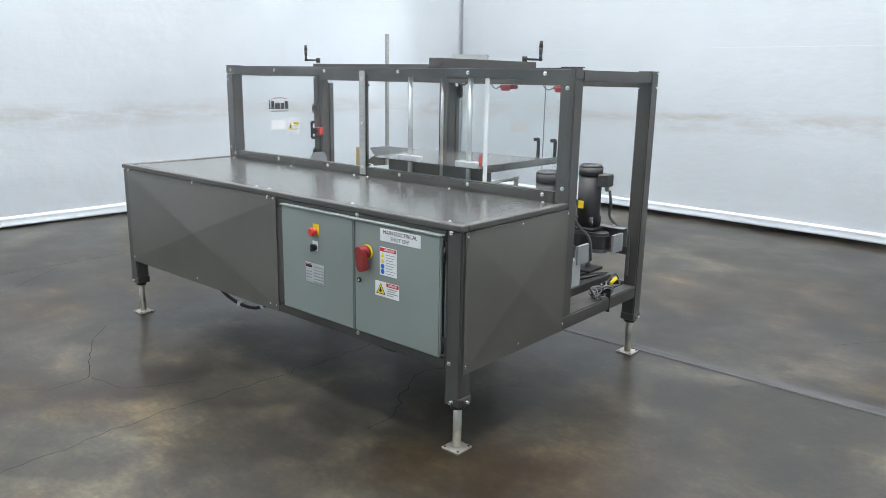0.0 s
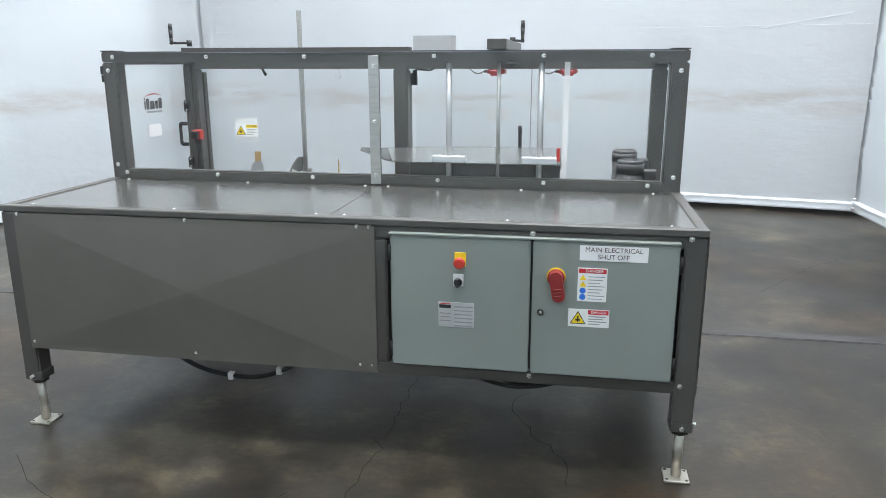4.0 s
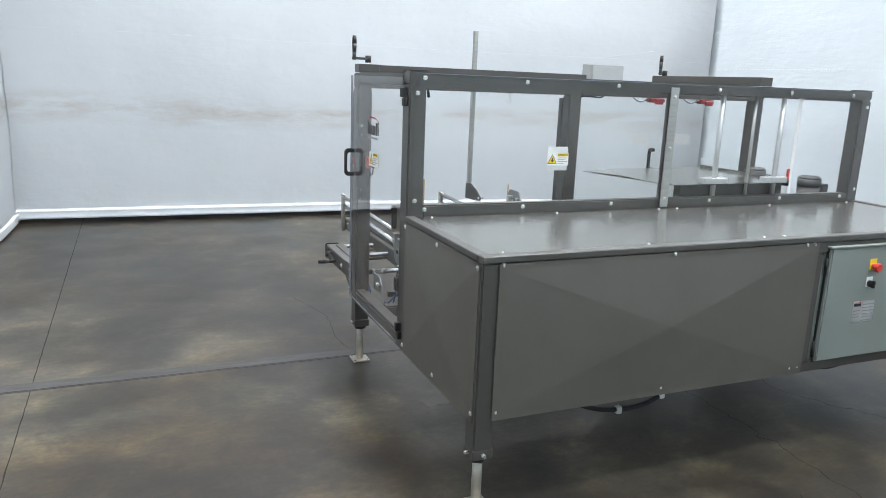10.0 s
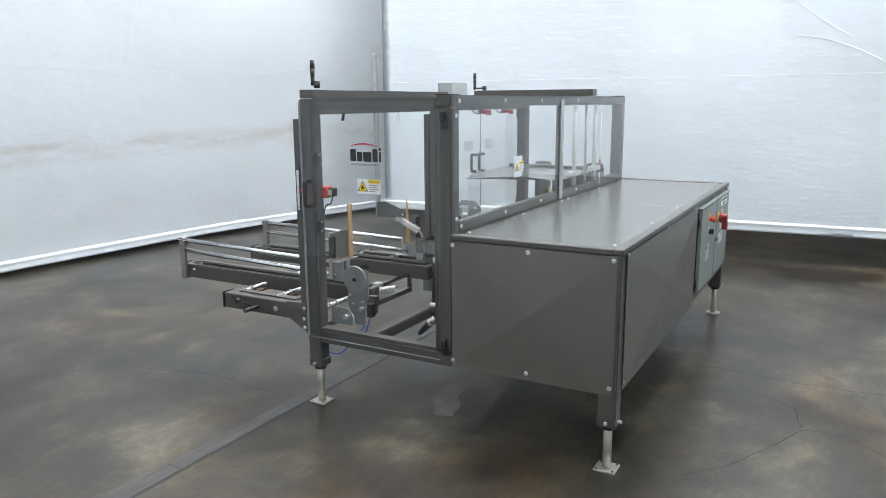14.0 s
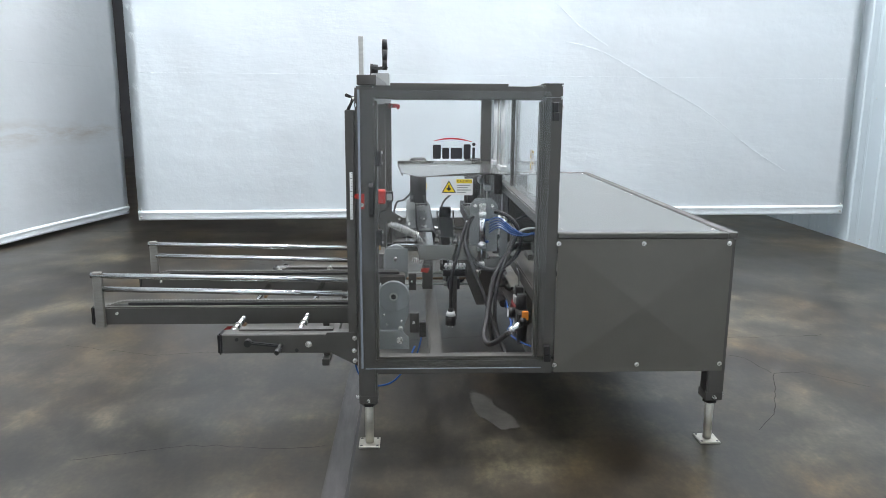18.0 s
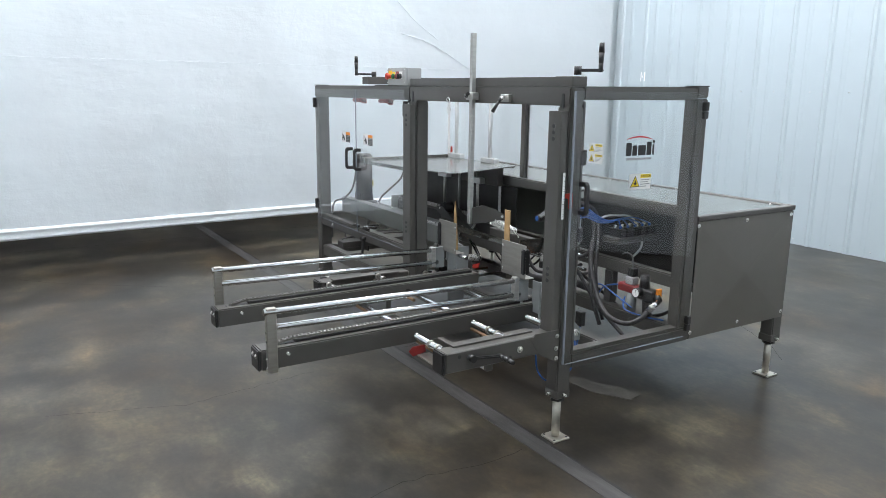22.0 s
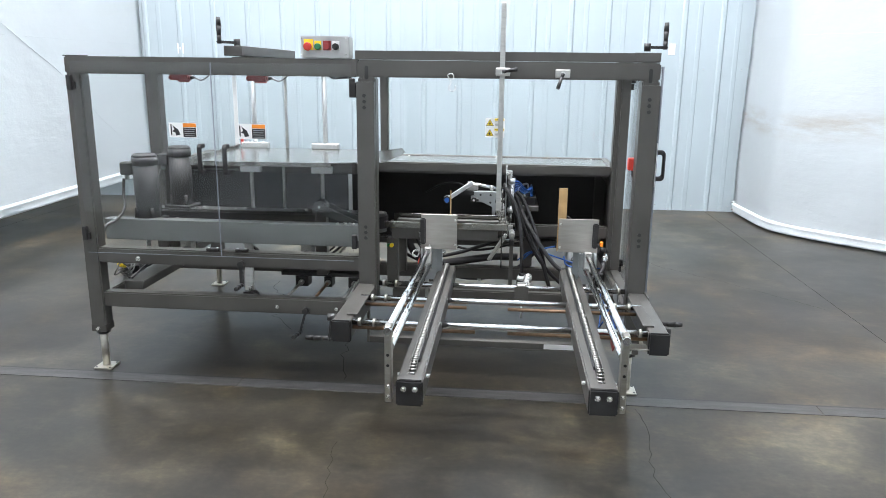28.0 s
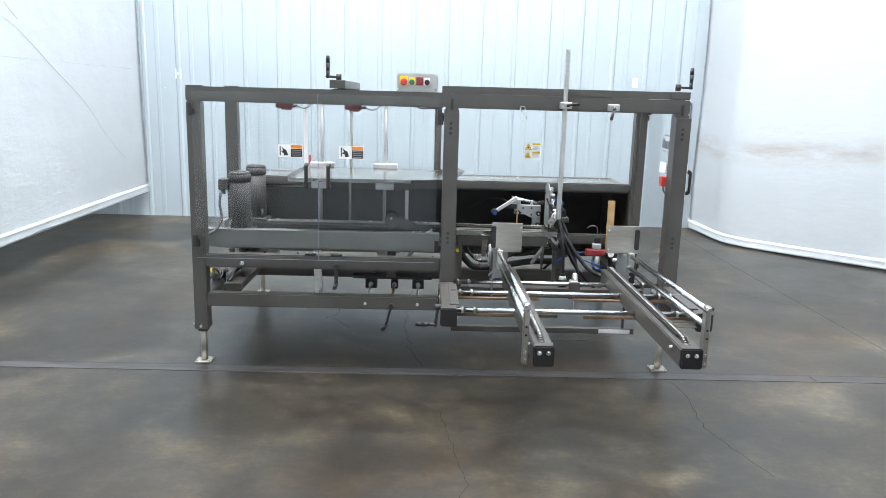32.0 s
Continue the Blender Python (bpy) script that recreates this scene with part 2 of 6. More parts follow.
def vinyl(name, band, tint=(0.83, 0.89, 0.92)):
    """White vinyl: pale folds, and an old rubbed-in dirt line at the height band, where there is one."""
    m, nt, b = nodes_of(name)
    soft = tex_noise(nt, 0.8, 5, 0.6, co="World")
    col = ramp(nt, soft, [(0.3, tuple(c * 0.95 for c in tint)), (0.7, tint)])
    if band:
        g = nt.nodes.new("ShaderNodeNewGeometry")
        s = nt.nodes.new("ShaderNodeSeparateXYZ")
        nt.links.new(g.outputs["Position"], s.inputs[0])
        drift = maths(nt, "MULTIPLY_ADD", tex_noise(nt, 0.45, 3, 0.5, co="World"), 0.35)
        drift.node.inputs[2].default_value = -0.175
        d = maths(nt, "SUBTRACT", maths(nt, "ADD", s.outputs[2], drift), band)
        d = maths(nt, "ABSOLUTE", d)
        near = maths(nt, "SUBTRACT", 1.0, maths(nt, "DIVIDE", d, 0.17), True)
        streak = ramp(nt, tex_noise(nt, 1.6, 8, 0.7, (1, 1, 5), co="World"), [(0.40, (0, 0, 0)), (0.72, (1, 1, 1))])
        f = maths(nt, "MULTIPLY", maths(nt, "MULTIPLY", near, streak), 0.62)
        col = mixc(nt, f, col, (0.46, 0.38, 0.28))
    nt.links.new(col, b.inputs["Base Color"])
    b.inputs["Roughness"].default_value = 0.45
    crumple = tex_noise(nt, 7.5, 7, 0.62, co="World")
    fold = tex_noise(nt, 1.1, 3, 0.5, (1, 1, 2.2), co="World")
    # slanting fine wrinkles, strong in some places and flat in others
    mp = nt.nodes.new("ShaderNodeMapping")
    mp.inputs["Rotation"].default_value = (0.75, 0.75, 0)
    mp.inputs["Scale"].default_value = (7, 7, 30)
    geo = nt.nodes.new("ShaderNodeNewGeometry")
    nt.links.new(geo.outputs["Position"], mp.inputs["Vector"])
    wr = nt.nodes.new("ShaderNodeTexNoise")
    wr.inputs["Scale"].default_value, wr.inputs["Detail"].default_value = 1.0, 3.0
    nt.links.new(mp.outputs[0], wr.inputs["Vector"])
    where = ramp(nt, tex_noise(nt, 0.6, 3, 0.5, co="World"), [(0.42, (0.1,) * 3), (0.62, (1,) * 3)])
    wrinkle = maths(nt, "MULTIPLY", maths(nt, "MULTIPLY", wr.outputs[0], where), 0.15)
    h = maths(nt, "ADD", maths(nt, "ADD", maths(nt, "MULTIPLY", crumple, 0.25), wrinkle), fold)
    bump(nt, b, h, 0.5, 0.03)
    return m


M_FLOOR = concrete()
M_VINYL_N = vinyl("white_vinyl_stained", 1.12)
M_VINYL_W = vinyl("white_vinyl_stained_west", 1.10)
M_VINYL_E = vinyl("white_vinyl", 0, (0.83, 0.89, 0.92))
M_WALL = surface("white_ribbed_steel", (0.385, 0.455, 0.488), 0.45, 0.0, 0.03, 1.2)
M_HALL = surface("hall_cladding", (0.10, 0.10, 0.105), 0.7, 0.0, 0.2, 1.0)
M_CEIL = surface("hall_ceiling", (0.55, 0.57, 0.58), 0.7, 0.0, 0.05, 1.0)


# ---- mesh tools ----
def bx(bm, x0, x1, y0, y1, z0, z1, bevel=0.0, seg=1):
    r = bmesh.ops.create_cube(bm, size=1.0, matrix=Matrix.Translation(((x0 + x1) / 2, (y0 + y1) / 2, (z0 + z1) / 2)) @ Matrix.Diagonal((abs(x1 - x0), abs(y1 - y0), abs(z1 - z0), 1)))
    if bevel:
        es = list({e for v in r["verts"] for e in v.link_edges})
        bmesh.ops.bevel(bm, geom=es, offset=bevel, segments=seg, affect="EDGES", clamp_overlap=True)
    return bm


def box(*a, bevel=0.003, seg=1):
    return bx(bmesh.new(), *a, bevel=bevel, seg=seg)


def cyl(bm, p0, p1, r, seg=16, r2=None, bevel=0.0):
    p0, p1 = Vector(p0), Vector(p1)
    d = p1 - p0
    m = Matrix.Translation((p0 + p1) / 2) @ d.to_track_quat("Z", "Y").to_matrix().to_4x4()
    made = bmesh.ops.create_cone(bm, cap_ends=True, segments=seg, radius1=r, radius2=r if r2 is None else r2, depth=d.length, matrix=m)
    for v in made["verts"]:
        for f in v.link_faces:
            f.smooth = len(f.verts) == 4
    if bevel:
        es = [e for e in {e for v in made["verts"] for e in v.link_edges} if any(len(f.verts) > 4 for f in e.link_faces)]
        bmesh.ops.bevel(bm, geom=es, offset=bevel, segments=2, affect="EDGES", clamp_overlap=True)
    return bm


def rod(p0, p1, r, seg=16, r2=None, bevel=0.0):
    return cyl(bmesh.new(), p0, p1, r, seg, r2, bevel)


def sweep(bm, pts, r, seg=8, steps=6):
    """A round cable through pts, smoothed."""
    pts = [Vector(p) for p in pts]
    fine = []
    for i in range(len(pts) - 1):
        p0, p1, p2, p3 = pts[max(i - 1, 0)], pts[i], pts[i + 1], pts[min(i + 2, len(pts) - 1)]
        for k in range(steps):
            t = k / steps
            fine.append(0.5 * (2 * p1 + (p2 - p0) * t + (2 * p0 - 5 * p1 + 4 * p2 - p3) * t * t + (3 * p1 - p0 - 3 * p2 + p3) * t ** 3))
    fine.append(pts[-1])
    rings, side = [], None
    for i, p in enumerate(fine):
        d = (fine[min(i + 1, len(fine) - 1)] - fine[max(i - 1, 0)]).normalized()
        if side is None:
            side = d.orthogonal().normalized()
        side = (side - d * side.dot(d)).normalized()
        up = d.cross(side)
        rings.append([bm.verts.new(p + r * (math.cos(a) * side + math.sin(a) * up)) for a in (2 * math.pi * k / seg for k in range(seg))])
    for a, b in zip(rings, rings[1:]):
        for k in range(seg):
            bm.faces.new((a[k], a[(k + 1) % seg], b[(k + 1) % seg], b[k])).smooth = True
    bm.faces.new(rings[0][::-1])
    bm.faces.new(rings[-1])
    return bm


def cable_mesh(pts, r, seg=8, steps=6):
    return sweep(bmesh.new(), pts, r, seg, steps)


def helix(p0, p1, r, turns, wire, seg=6):
    p0, p1 = Vector(p0), Vector(p1)
    d = p1 - p0
    a = d.orthogonal().normalized()
    b = d.normalized().cross(a)
    n = int(turns * 10)
    return sweep(bmesh.new(), [p0 + d * i / n + r * (math.cos(2 * math.pi * turns * i / n) * a + math.sin(2 * math.pi * turns * i / n) * b) for i in range(n + 1)], wire, seg, 1)


def prism(outline, depth, axis="y", at=0.0, bevel=0.0):
    """A plate: an outline of (u, v) pushed out by depth along axis. u, v are x, z for y; y, z for x; x, y for z."""
    bm = bmesh.new()
    def put(u, v, w):
        return (u, w, v) if axis == "y" else (w, u, v) if axis == "x" else (u, v, w)
    lo = [bm.verts.new(put(u, v, at)) for u, v in outline]
    hi = [bm.verts.new(put(u, v, at + depth)) for u, v in outline]
    bm.faces.new(lo), bm.faces.new(hi)
    for i in range(len(lo)):
        j = (i + 1) % len(lo)
        bm.faces.new((lo[i], lo[j], hi[j], hi[i]))
    bmesh.ops.recalc_face_normals(bm, faces=bm.faces)
    if bevel:
        bmesh.ops.bevel(bm, geom=list(bm.edges), offset=bevel, segments=1, affect="EDGES", clamp_overlap=True)
    return bm


def rounded(u0, u1, v0, v1, r, n=5):
    out = []
    for cu, cv, a0 in ((u1 - r, v1 - r, 0), (u0 + r, v1 - r, 90), (u0 + r, v0 + r, 180), (u1 - r, v0 + r, 270)):
        for k in range(n + 1):
            a = radians(a0 + 90 * k / n)
            out.append((cu + r * math.cos(a), cv + r * math.sin(a)))
    return out


def pushed(bm, m):
    bmesh.ops.transform(bm, matrix=m, verts=bm.verts)
    return bm


def place_of(ob):
    """Where ob stands in the world, worked out from its parents."""
    return (place_of(ob.parent) @ ob.matrix_parent_inverse if ob.parent else Matrix()) @ ob.matrix_basis


def part(name, bm, material, parent, label=""):
    me = bpy.data.meshes.new(name)
    bmesh.ops.recalc_face_normals(bm, faces=bm.faces)
    bm.to_mesh(me)
    bm.free()
    me.materials.append(material)
    ob = new(name, me)
    if parent:
        ob.parent = parent
        ob.matrix_parent_inverse = place_of(parent).inverted()
    if label:
        ob["label"] = label
    return ob


def thing(name, at, label, category, group="", kind=""):
    ob = new(name)
    ob.location = at
    ob.empty_display_size = 0.05
    return tagged(ob, label, category, group, kind)


def solid(name, bm, material, label, category, group="", kind=""):
    return tagged(part(name, bm, material, None), label, category, group, kind)


def text_mesh(words, size, m, align="CENTER", depth=0.0004):
    cu = bpy.data.curves.new("lettering", "FONT")
    cu.body, cu.size, cu.align_x, cu.align_y, cu.extrude = words, size, align, "CENTER", depth
    ob = bpy.data.objects.new("lettering", cu)
    scene.collection.objects.link(ob)
    me = bpy.data.meshes.new_from_object(ob.evaluated_get(bpy.context.evaluated_depsgraph_get()))
    bpy.data.objects.remove(ob)
    bm = bmesh.new()
    bm.from_mesh(me)
    bpy.data.meshes.remove(me)
    return pushed(bm, m)


# ---- floor, walls, curtains ----
def slab(name, bm, mat, label, category):
    return solid(name, bm, mat, label, category, kind="structure")


slab("floor", box(-16, 12, -1.45, 16, -0.2, 0, bevel=0), M_FLOOR, "dark polished concrete floor, mottled and stained", "floor")
slab("ceiling", box(-16, 12, -1.45, 16, 8.6, 8.8, bevel=0), M_CEIL, "plain pale roof lining high above", "ceiling")
slab("wall_west", box(-16.2, -16, -1.45, 16, 0, 8.6, bevel=0), M_HALL, "dark cladding of the unlit hall", "wall")
slab("wall_east", box(12, 12.2, -1.45, 16, 0, 8.6, bevel=0), M_HALL, "dark cladding of the unlit hall", "wall")
slab("wall_north", box(-16, 12, 16, 16.2, 0, 8.6, bevel=0), M_HALL, "dark cladding of the unlit hall", "wall")


def ribbed_wall():
    bm = bmesh.new()
    xs = []
    x = -16.0
    while x < 12:
        for dx, dy in ((0, 0), (0.10, 0), (0.112, 0.003), (0.145, 0.003), (0.157, 0), (0.255, 0), (0.272, 0.013), (0.302, 0.013), (0.319, 0)):
            xs.append((x + dx, -1.36 + dy))
        x += 0.40
    outline = xs + [(12.0, -1.36), (12.0, -1.45), (-16.0, -1.45)]
    lo = [bm.verts.new((u, v, 0.0)) for u, v in outline]
    hi = [bm.verts.new((u, v, 8.6)) for u, v in outline]
    for i in range(len(lo)):
        j = (i + 1) % len(lo)
        bm.faces.new((lo[i], lo[j], hi[j], hi[i]))
    return bm


slab("wall_south", ribbed_wall(), M_WALL, "white ribbed steel wall panels with vertical ridges", "wall")
screws = bmesh.new()
for z in (1.55, 3.3):
    for k in range(70):
        cyl(screws, (-15.95 + 0.4 * k, -1.362, z), (-15.95 + 0.4 * k, -1.354, z), 0.006, 6)
for k in range(70):
    cyl(screws, (-15.95 + 0.4 * k, -1.362, 0.06), (-15.95 + 0.4 * k, -1.354, 0.06), 0.006, 6)
slab("trim", screws, M_ZINC, "row of small steel wall screws", "screws")
for sx, sz in ((-0.11, 1.72), (-5.6, 1.76)):
    sw = thing("light_switch", (sx, -1.36, sz), "white plastic switch plate on the ribbed wall", "switch", "switch plates")
    part("plate", box(sx - 0.036, sx + 0.036, -1.361, -1.352, sz - 0.058, sz + 0.058, bevel=0.003), M_WHITEP, sw)
    part("toggle", box(sx - 0.006, sx + 0.006, -1.353, -1.343, sz - 0.012, sz + 0.012, bevel=0.002), M_WHITEP, sw)


def bent(points, step=0.11, rounds=3):
    """A plan line through the points with its corners rounded, as even steps of (place, way along, distance)."""
    pts = [Vector((*p, 0)) for p in points]
    for _ in range(rounds):
        cut = [pts[0]]
        for p, q in zip(pts, pts[1:]):
            cut += [p.lerp(q, 0.25), p.lerp(q, 0.75)]
        pts = cut + [pts[-1]]
    gone = [0.0]
    for p, q in zip(pts, pts[1:]):
        gone.append(gone[-1] + (q - p).length)
    n = max(8, int(gone[-1] / step))
    out, k = [], 0
    for i in range(n + 1):
        d = gone[-1] * i / n
        while k < len(pts) - 2 and gone[k + 1] < d:
            k += 1
        way = pts[k + 1] - pts[k]
        out.append((pts[k] + way * ((d - gone[k]) / max(way.length, 1e-6)), way.normalized(), d))
    return out


def curtain(name, plan, hems, material, label, seams, seed, top=7.6, creases=()):
    """A hanging vinyl sheet along a line on the floor plan, with a welded pipe pocket along its hem, which rises evenly from hems[0] to hems[1]."""
    line = bent(plan)
    L = line[-1][2]
    def spot(d, out, z):
        i = min(len(line) - 2, max(0, int(d / L * (len(line) - 1))))
        p, way, at = line[i]
        return p + way * (d - at) + Vector((-way.y, way.x, 0)) * out + Vector((0, 0, z))
    def hem_at(d):
        return hems[0] + (hems[1] - hems[0]) * d / L
    def wave(d, z):
        return 0.030 * noise.noise(Vector((d * 0.55 + seed, z * 0.7, seed))) + 0.010 * noise.noise(Vector((d * 2.3, z * 1.6 + seed, 3.1))) + 0.004 * noise.noise(Vector((d * 6.5, z * 5.0, seed)))
    bm = bmesh.new()
    rows, grid = 54, []
    for p, way, d in line:
        col = []
        for j in range(rows + 1):
            z = hem_at(d) + (top - hem_at(d)) * (j / rows) ** 1.45
            sag = 0.008 * noise.noise(Vector((d * 1.2, seed, 0.5))) if j == 0 else 0
            col.append(bm.verts.new(spot(d, wave(d, z), z + sag)))
        grid.append(col)
    for i in range(len(grid) - 1):
        for j in range(rows):
            bm.faces.new((grid[i][j], grid[i + 1][j], grid[i + 1][j + 1], grid[i][j + 1])).smooth = True
    bmesh.ops.solidify(bm, geom=bm.faces[:], thickness=0.002)
    ob = thing(name, (*line[len(line) // 2][0].xy, 0), label, "curtain", kind="structure")
    part("sheet", bm, material, ob)
    pocket = bmesh.new()
    prof = [(-0.010, 0.0), (0.012, 0.0), (0.016, 0.02), (0.014, 0.055), (0.022, 0.068), (0.026, 0.080), (0.020, 0.094), (0.004, 0.098), (-0.010, 0.096)]
    rings = []
    for p, way, d in line[::2] + ([line[-1]] if len(line) % 2 == 0 else []):
        wob = 0.006 * noise.noise(Vector((d * 0.8, seed, 7)))
        rings.append([pocket.verts.new(spot(d, py + wob, hem_at(d) - 0.012 + pz)) for py, pz in prof])
    for r0, r1 in zip(rings, rings[1:]):
        for k in range(len(prof)):
            pocket.faces.new((r0[k], r0[(k + 1) % len(prof)], r1[(k + 1) % len(prof)], r1[k])).smooth = True
    pocket.faces.new(rings[0]), pocket.faces.new(rings[-1][::-1])
    part("hem", pocket, M_VINYL_E, ob, "thick welded hem with a pipe inside")
    for z in seams:
        part("seam", cable_mesh([spot(d, 0.003 + wave(d, z), z + 0.006 * noise.noise(Vector((d * 0.6, seed, 1)))) for p, way, d in line[1:-1:3]], 0.0012, 5, 2), material, ob, "welded horizontal seam")
    for fold in creases:
        part("crease", cable_mesh([spot(d, 0.004 + wave(d, z), z) for d, z in fold], 0.0022, 6, 4), material, ob, "sharp fold in the vinyl")
    for d in (0.03, L - 0.03):
        g = bmesh.new()
        for z in (0.02, 0.10):
            cyl(g, spot(d, -0.03, hem_at(d) + z), spot(d, 0.034, hem_at(d) + z), 0.010, 10)
        part("grommet", g, M_ZINC, ob)
    return ob


curtain("curtain_east", [(0.30, -1.27), (0.20, 2.5), (0.10, 6.27)], (0.315, 0.275), M_VINYL_E, "white vinyl curtain hanging just above the floor", (1.75, 3.6), 2.0,
        creases=[[(3.15, 2.10), (2.75, 2.0), (2.1, 1.66), (1.62, 1.40), (1.1, 1.02), (0.70, 0.78)], [(3.4, 2.6), (3.0, 2.25), (2.7, 2.06)]])
curtain("curtain_north", [(2.0, 7.10), (0.3, 7.50), (-1.2, 7.78), (-3.0, 7.92), (-6.95, 8.0)], (0.06, 0.06), M_VINYL_N, "white vinyl curtain with a brown dirt line", (1.86, 3.7), 5.0,
        creases=[[(1.75, 1.97), (2.2, 1.90), (2.6, 1.83)]])
curtain("curtain_west", [(-6.66, 7.96), (-6.68, 7.4), (-6.72, 6.8), (-7.25, 6.2), (-7.86, 5.5), (-7.86, 3.1), (-7.86, 1.2), (-7.15, 0.5), (-6.44, -0.2), (-6.42, -0.8), (-6.40, -1.30)], (0.03, 0.03), M_VINYL_W, "white vinyl curtain with a brown dirt line, bellied outwards", (1.86, 3.7), 9.0)


# ---- the machine's frame ----
XW, XE, YS, YM, YN, T = -4.525, -1.815, 2.095, 2.855, 3.69, 0.076
frame_ob = thing("machine_frame", ((XW + XE) / 2, (YS + YN) / 2, 0), "dark grey painted steel frame of a carton packing machine", "machine")


def tube(name, *a, label="", mat=M_PAINT, bevel=0.006):
    return part(name, box(*a, bevel=bevel, seg=2), mat, frame_ob, label)


# posts
for x0 in (XW, XE - T):
    tube("post", x0, x0 + T, YS, YS + T, 0.235, 0.93)
    tube("post", x0, x0 + T, YM, YM + T, 0.41, 1.505)
    tube("post", x0, x0 + T, YN - T, YN, 0.235, 1.4718)
tube("post", -3.276, -3.196, YN - T, YN, 0.42, 1.4718)
tube("post", -3.02, -2.934, YS, YS + 0.06, 0.40, 0.88)
tube("post", -4.034, -3.975, YM, YM + 0.05, 0.41, 0.59)
tube("mullion", -3.197, -3.155, YM + 0.003, YM + 0.022, 1.0, 1.505, bevel=0.002)
# rails
tube("rail", XW + T, XE - T, YS, YS + T, 0.352, 0.40)
tube("rail", XW + T, XE - T, YS + 0.001, YS + T, 0.882, 0.93)
tube("rail", XW, XE, YM, YM + T, 1.507, 1.557)
tube("rail", XW + T, XE - T, YM + 0.002, YM + 0.05, 0.946, 0.998)
tube("rail", XW + T, XE - T, YM + 0.01, YM + T, 0.335, 0.405)
tube("rail", XW + T, -3.21, YM + 0.01, YM + 0.06, 0.592, 0.658)
tube("rail", -3.196, XE, YN - T, YN, 1.472, 1.550)
tube("rail", XW, -3.196, YN - T, YN, 1.472, 1.546)
tube("rail", -3.196, XE - T, YN - 0.06, YN, 0.566, 0.642)
tube("rail", -3.196, XE - T, YN - 0.066, YN - 0.006, 0.337, 0.415)
for x0 in (XW, XE - T):
    tube("rail", x0, x0 + T, YM + T, YN - T, 1.497, 1.549)
    tube("rail", x0, x0 + T, YM + 0.0005, YN - T, 0.338, 0.405)
    tube("rail", x0, x0 + T, YS + T, YM, 0.340, 0.40)
    tube("rail", x0, x0 + T, YS + T, YM, 0.882, 0.93)
tube("rail", XW + T, -3.30, 3.325, 3.385, 0.345, 0.400)
for cx in (XW, XE - T):
    for cy in (YM, YN - T):
        if (cx, cy) != (XW, YN - T):
            tube("post_cap", cx - 0.001, cx + T + 0.001, cy - 0.001, cy + T + 0.001, 1.5575 if cy == YM else 1.5505, 1.562 if cy == YM else 1.555, mat=M_BLACK, bevel=0.001)
tube("top_channel", XW + 0.003, -3.182, YN - 0.085, YN - 0.012, 1.549, 1.588, bevel=0.002)
part("top_channel_end", box(XW + 0.001, XW + 0.11, YN - 0.087, YN - 0.010, 1.551, 1.590, bevel=0.002), M_PAINT, frame_ob)

# slotted covers on the north posts
for cx in (-3.236, -4.483):
    cov = tube("post_cover", cx - 0.040, cx + 0.040, YN + 0.004, YN + 0.040, 0.493, 1.452, bevel=0.002)
    for hz in (1.392, 1.366, 1.340, 0.795, 0.769, 0.743):
        part("hole_plug", rod((cx + 0.004, YN + 0.0395, hz), (cx + 0.004, YN + 0.0425, hz), 0.0085, 14), M_BLACK, cov, "black round slot hole")
    part("slot", prism(rounded(cx - 0.008, cx + 0.008, 1.462, 1.522, 0.0075), 0.002, "y", YN + 0.001), M_BLACK, frame_ob, "dark oblong slot")

# feet
for fx in (XW + 0.040, XE - 0.037):
    for fy in (YS + 0.040, YN - 0.040):
        leg = part("leg", box(fx - 0.040, fx + 0.040, fy - 0.040, fy + 0.040, 0.203, 0.243, bevel=0.004), M_PAINT, frame_ob, "grey clamp collar of an adjustable foot")
        part("foot_tube", rod((fx, fy, 0.012), (fx, fy, 0.205), 0.0185, 18), M_FOOT, leg, "bare galvanised foot tube")
        fp = box(fx - 0.046, fx + 0.046, fy - 0.046, fy + 0.046, 0.0, 0.010, bevel=0.002)
        part("foot_plate", fp, M_FOOT, leg, "square steel floor plate")
        for sx in (-1, 1):
            for sy in (-1, 1):
                part("anchor_hole", rod((fx + sx * 0.035, fy + sy * 0.035, 0.0099), (fx + sx * 0.035, fy + sy * 0.035, 0.0108), 0.006, 8), M_BLACK, leg)
        part("foot_nut", rod((fx, fy, 0.186), (fx, fy, 0.204), 0.033, 6), M_BLACK, leg)
        side = -1 if fy < 3 else 1
        part("set_screw", rod((fx, fy + side * 0.040, 0.222), (fx, fy + side * 0.056, 0.222), 0.008, 6), M_ZINC, leg)
        side = -1 if fx < -3 else 1
        part("set_screw", rod((fx + side * 0.040, fy, 0.222), (fx + side * 0.056, fy, 0.222), 0.008, 6), M_ZINC, leg)


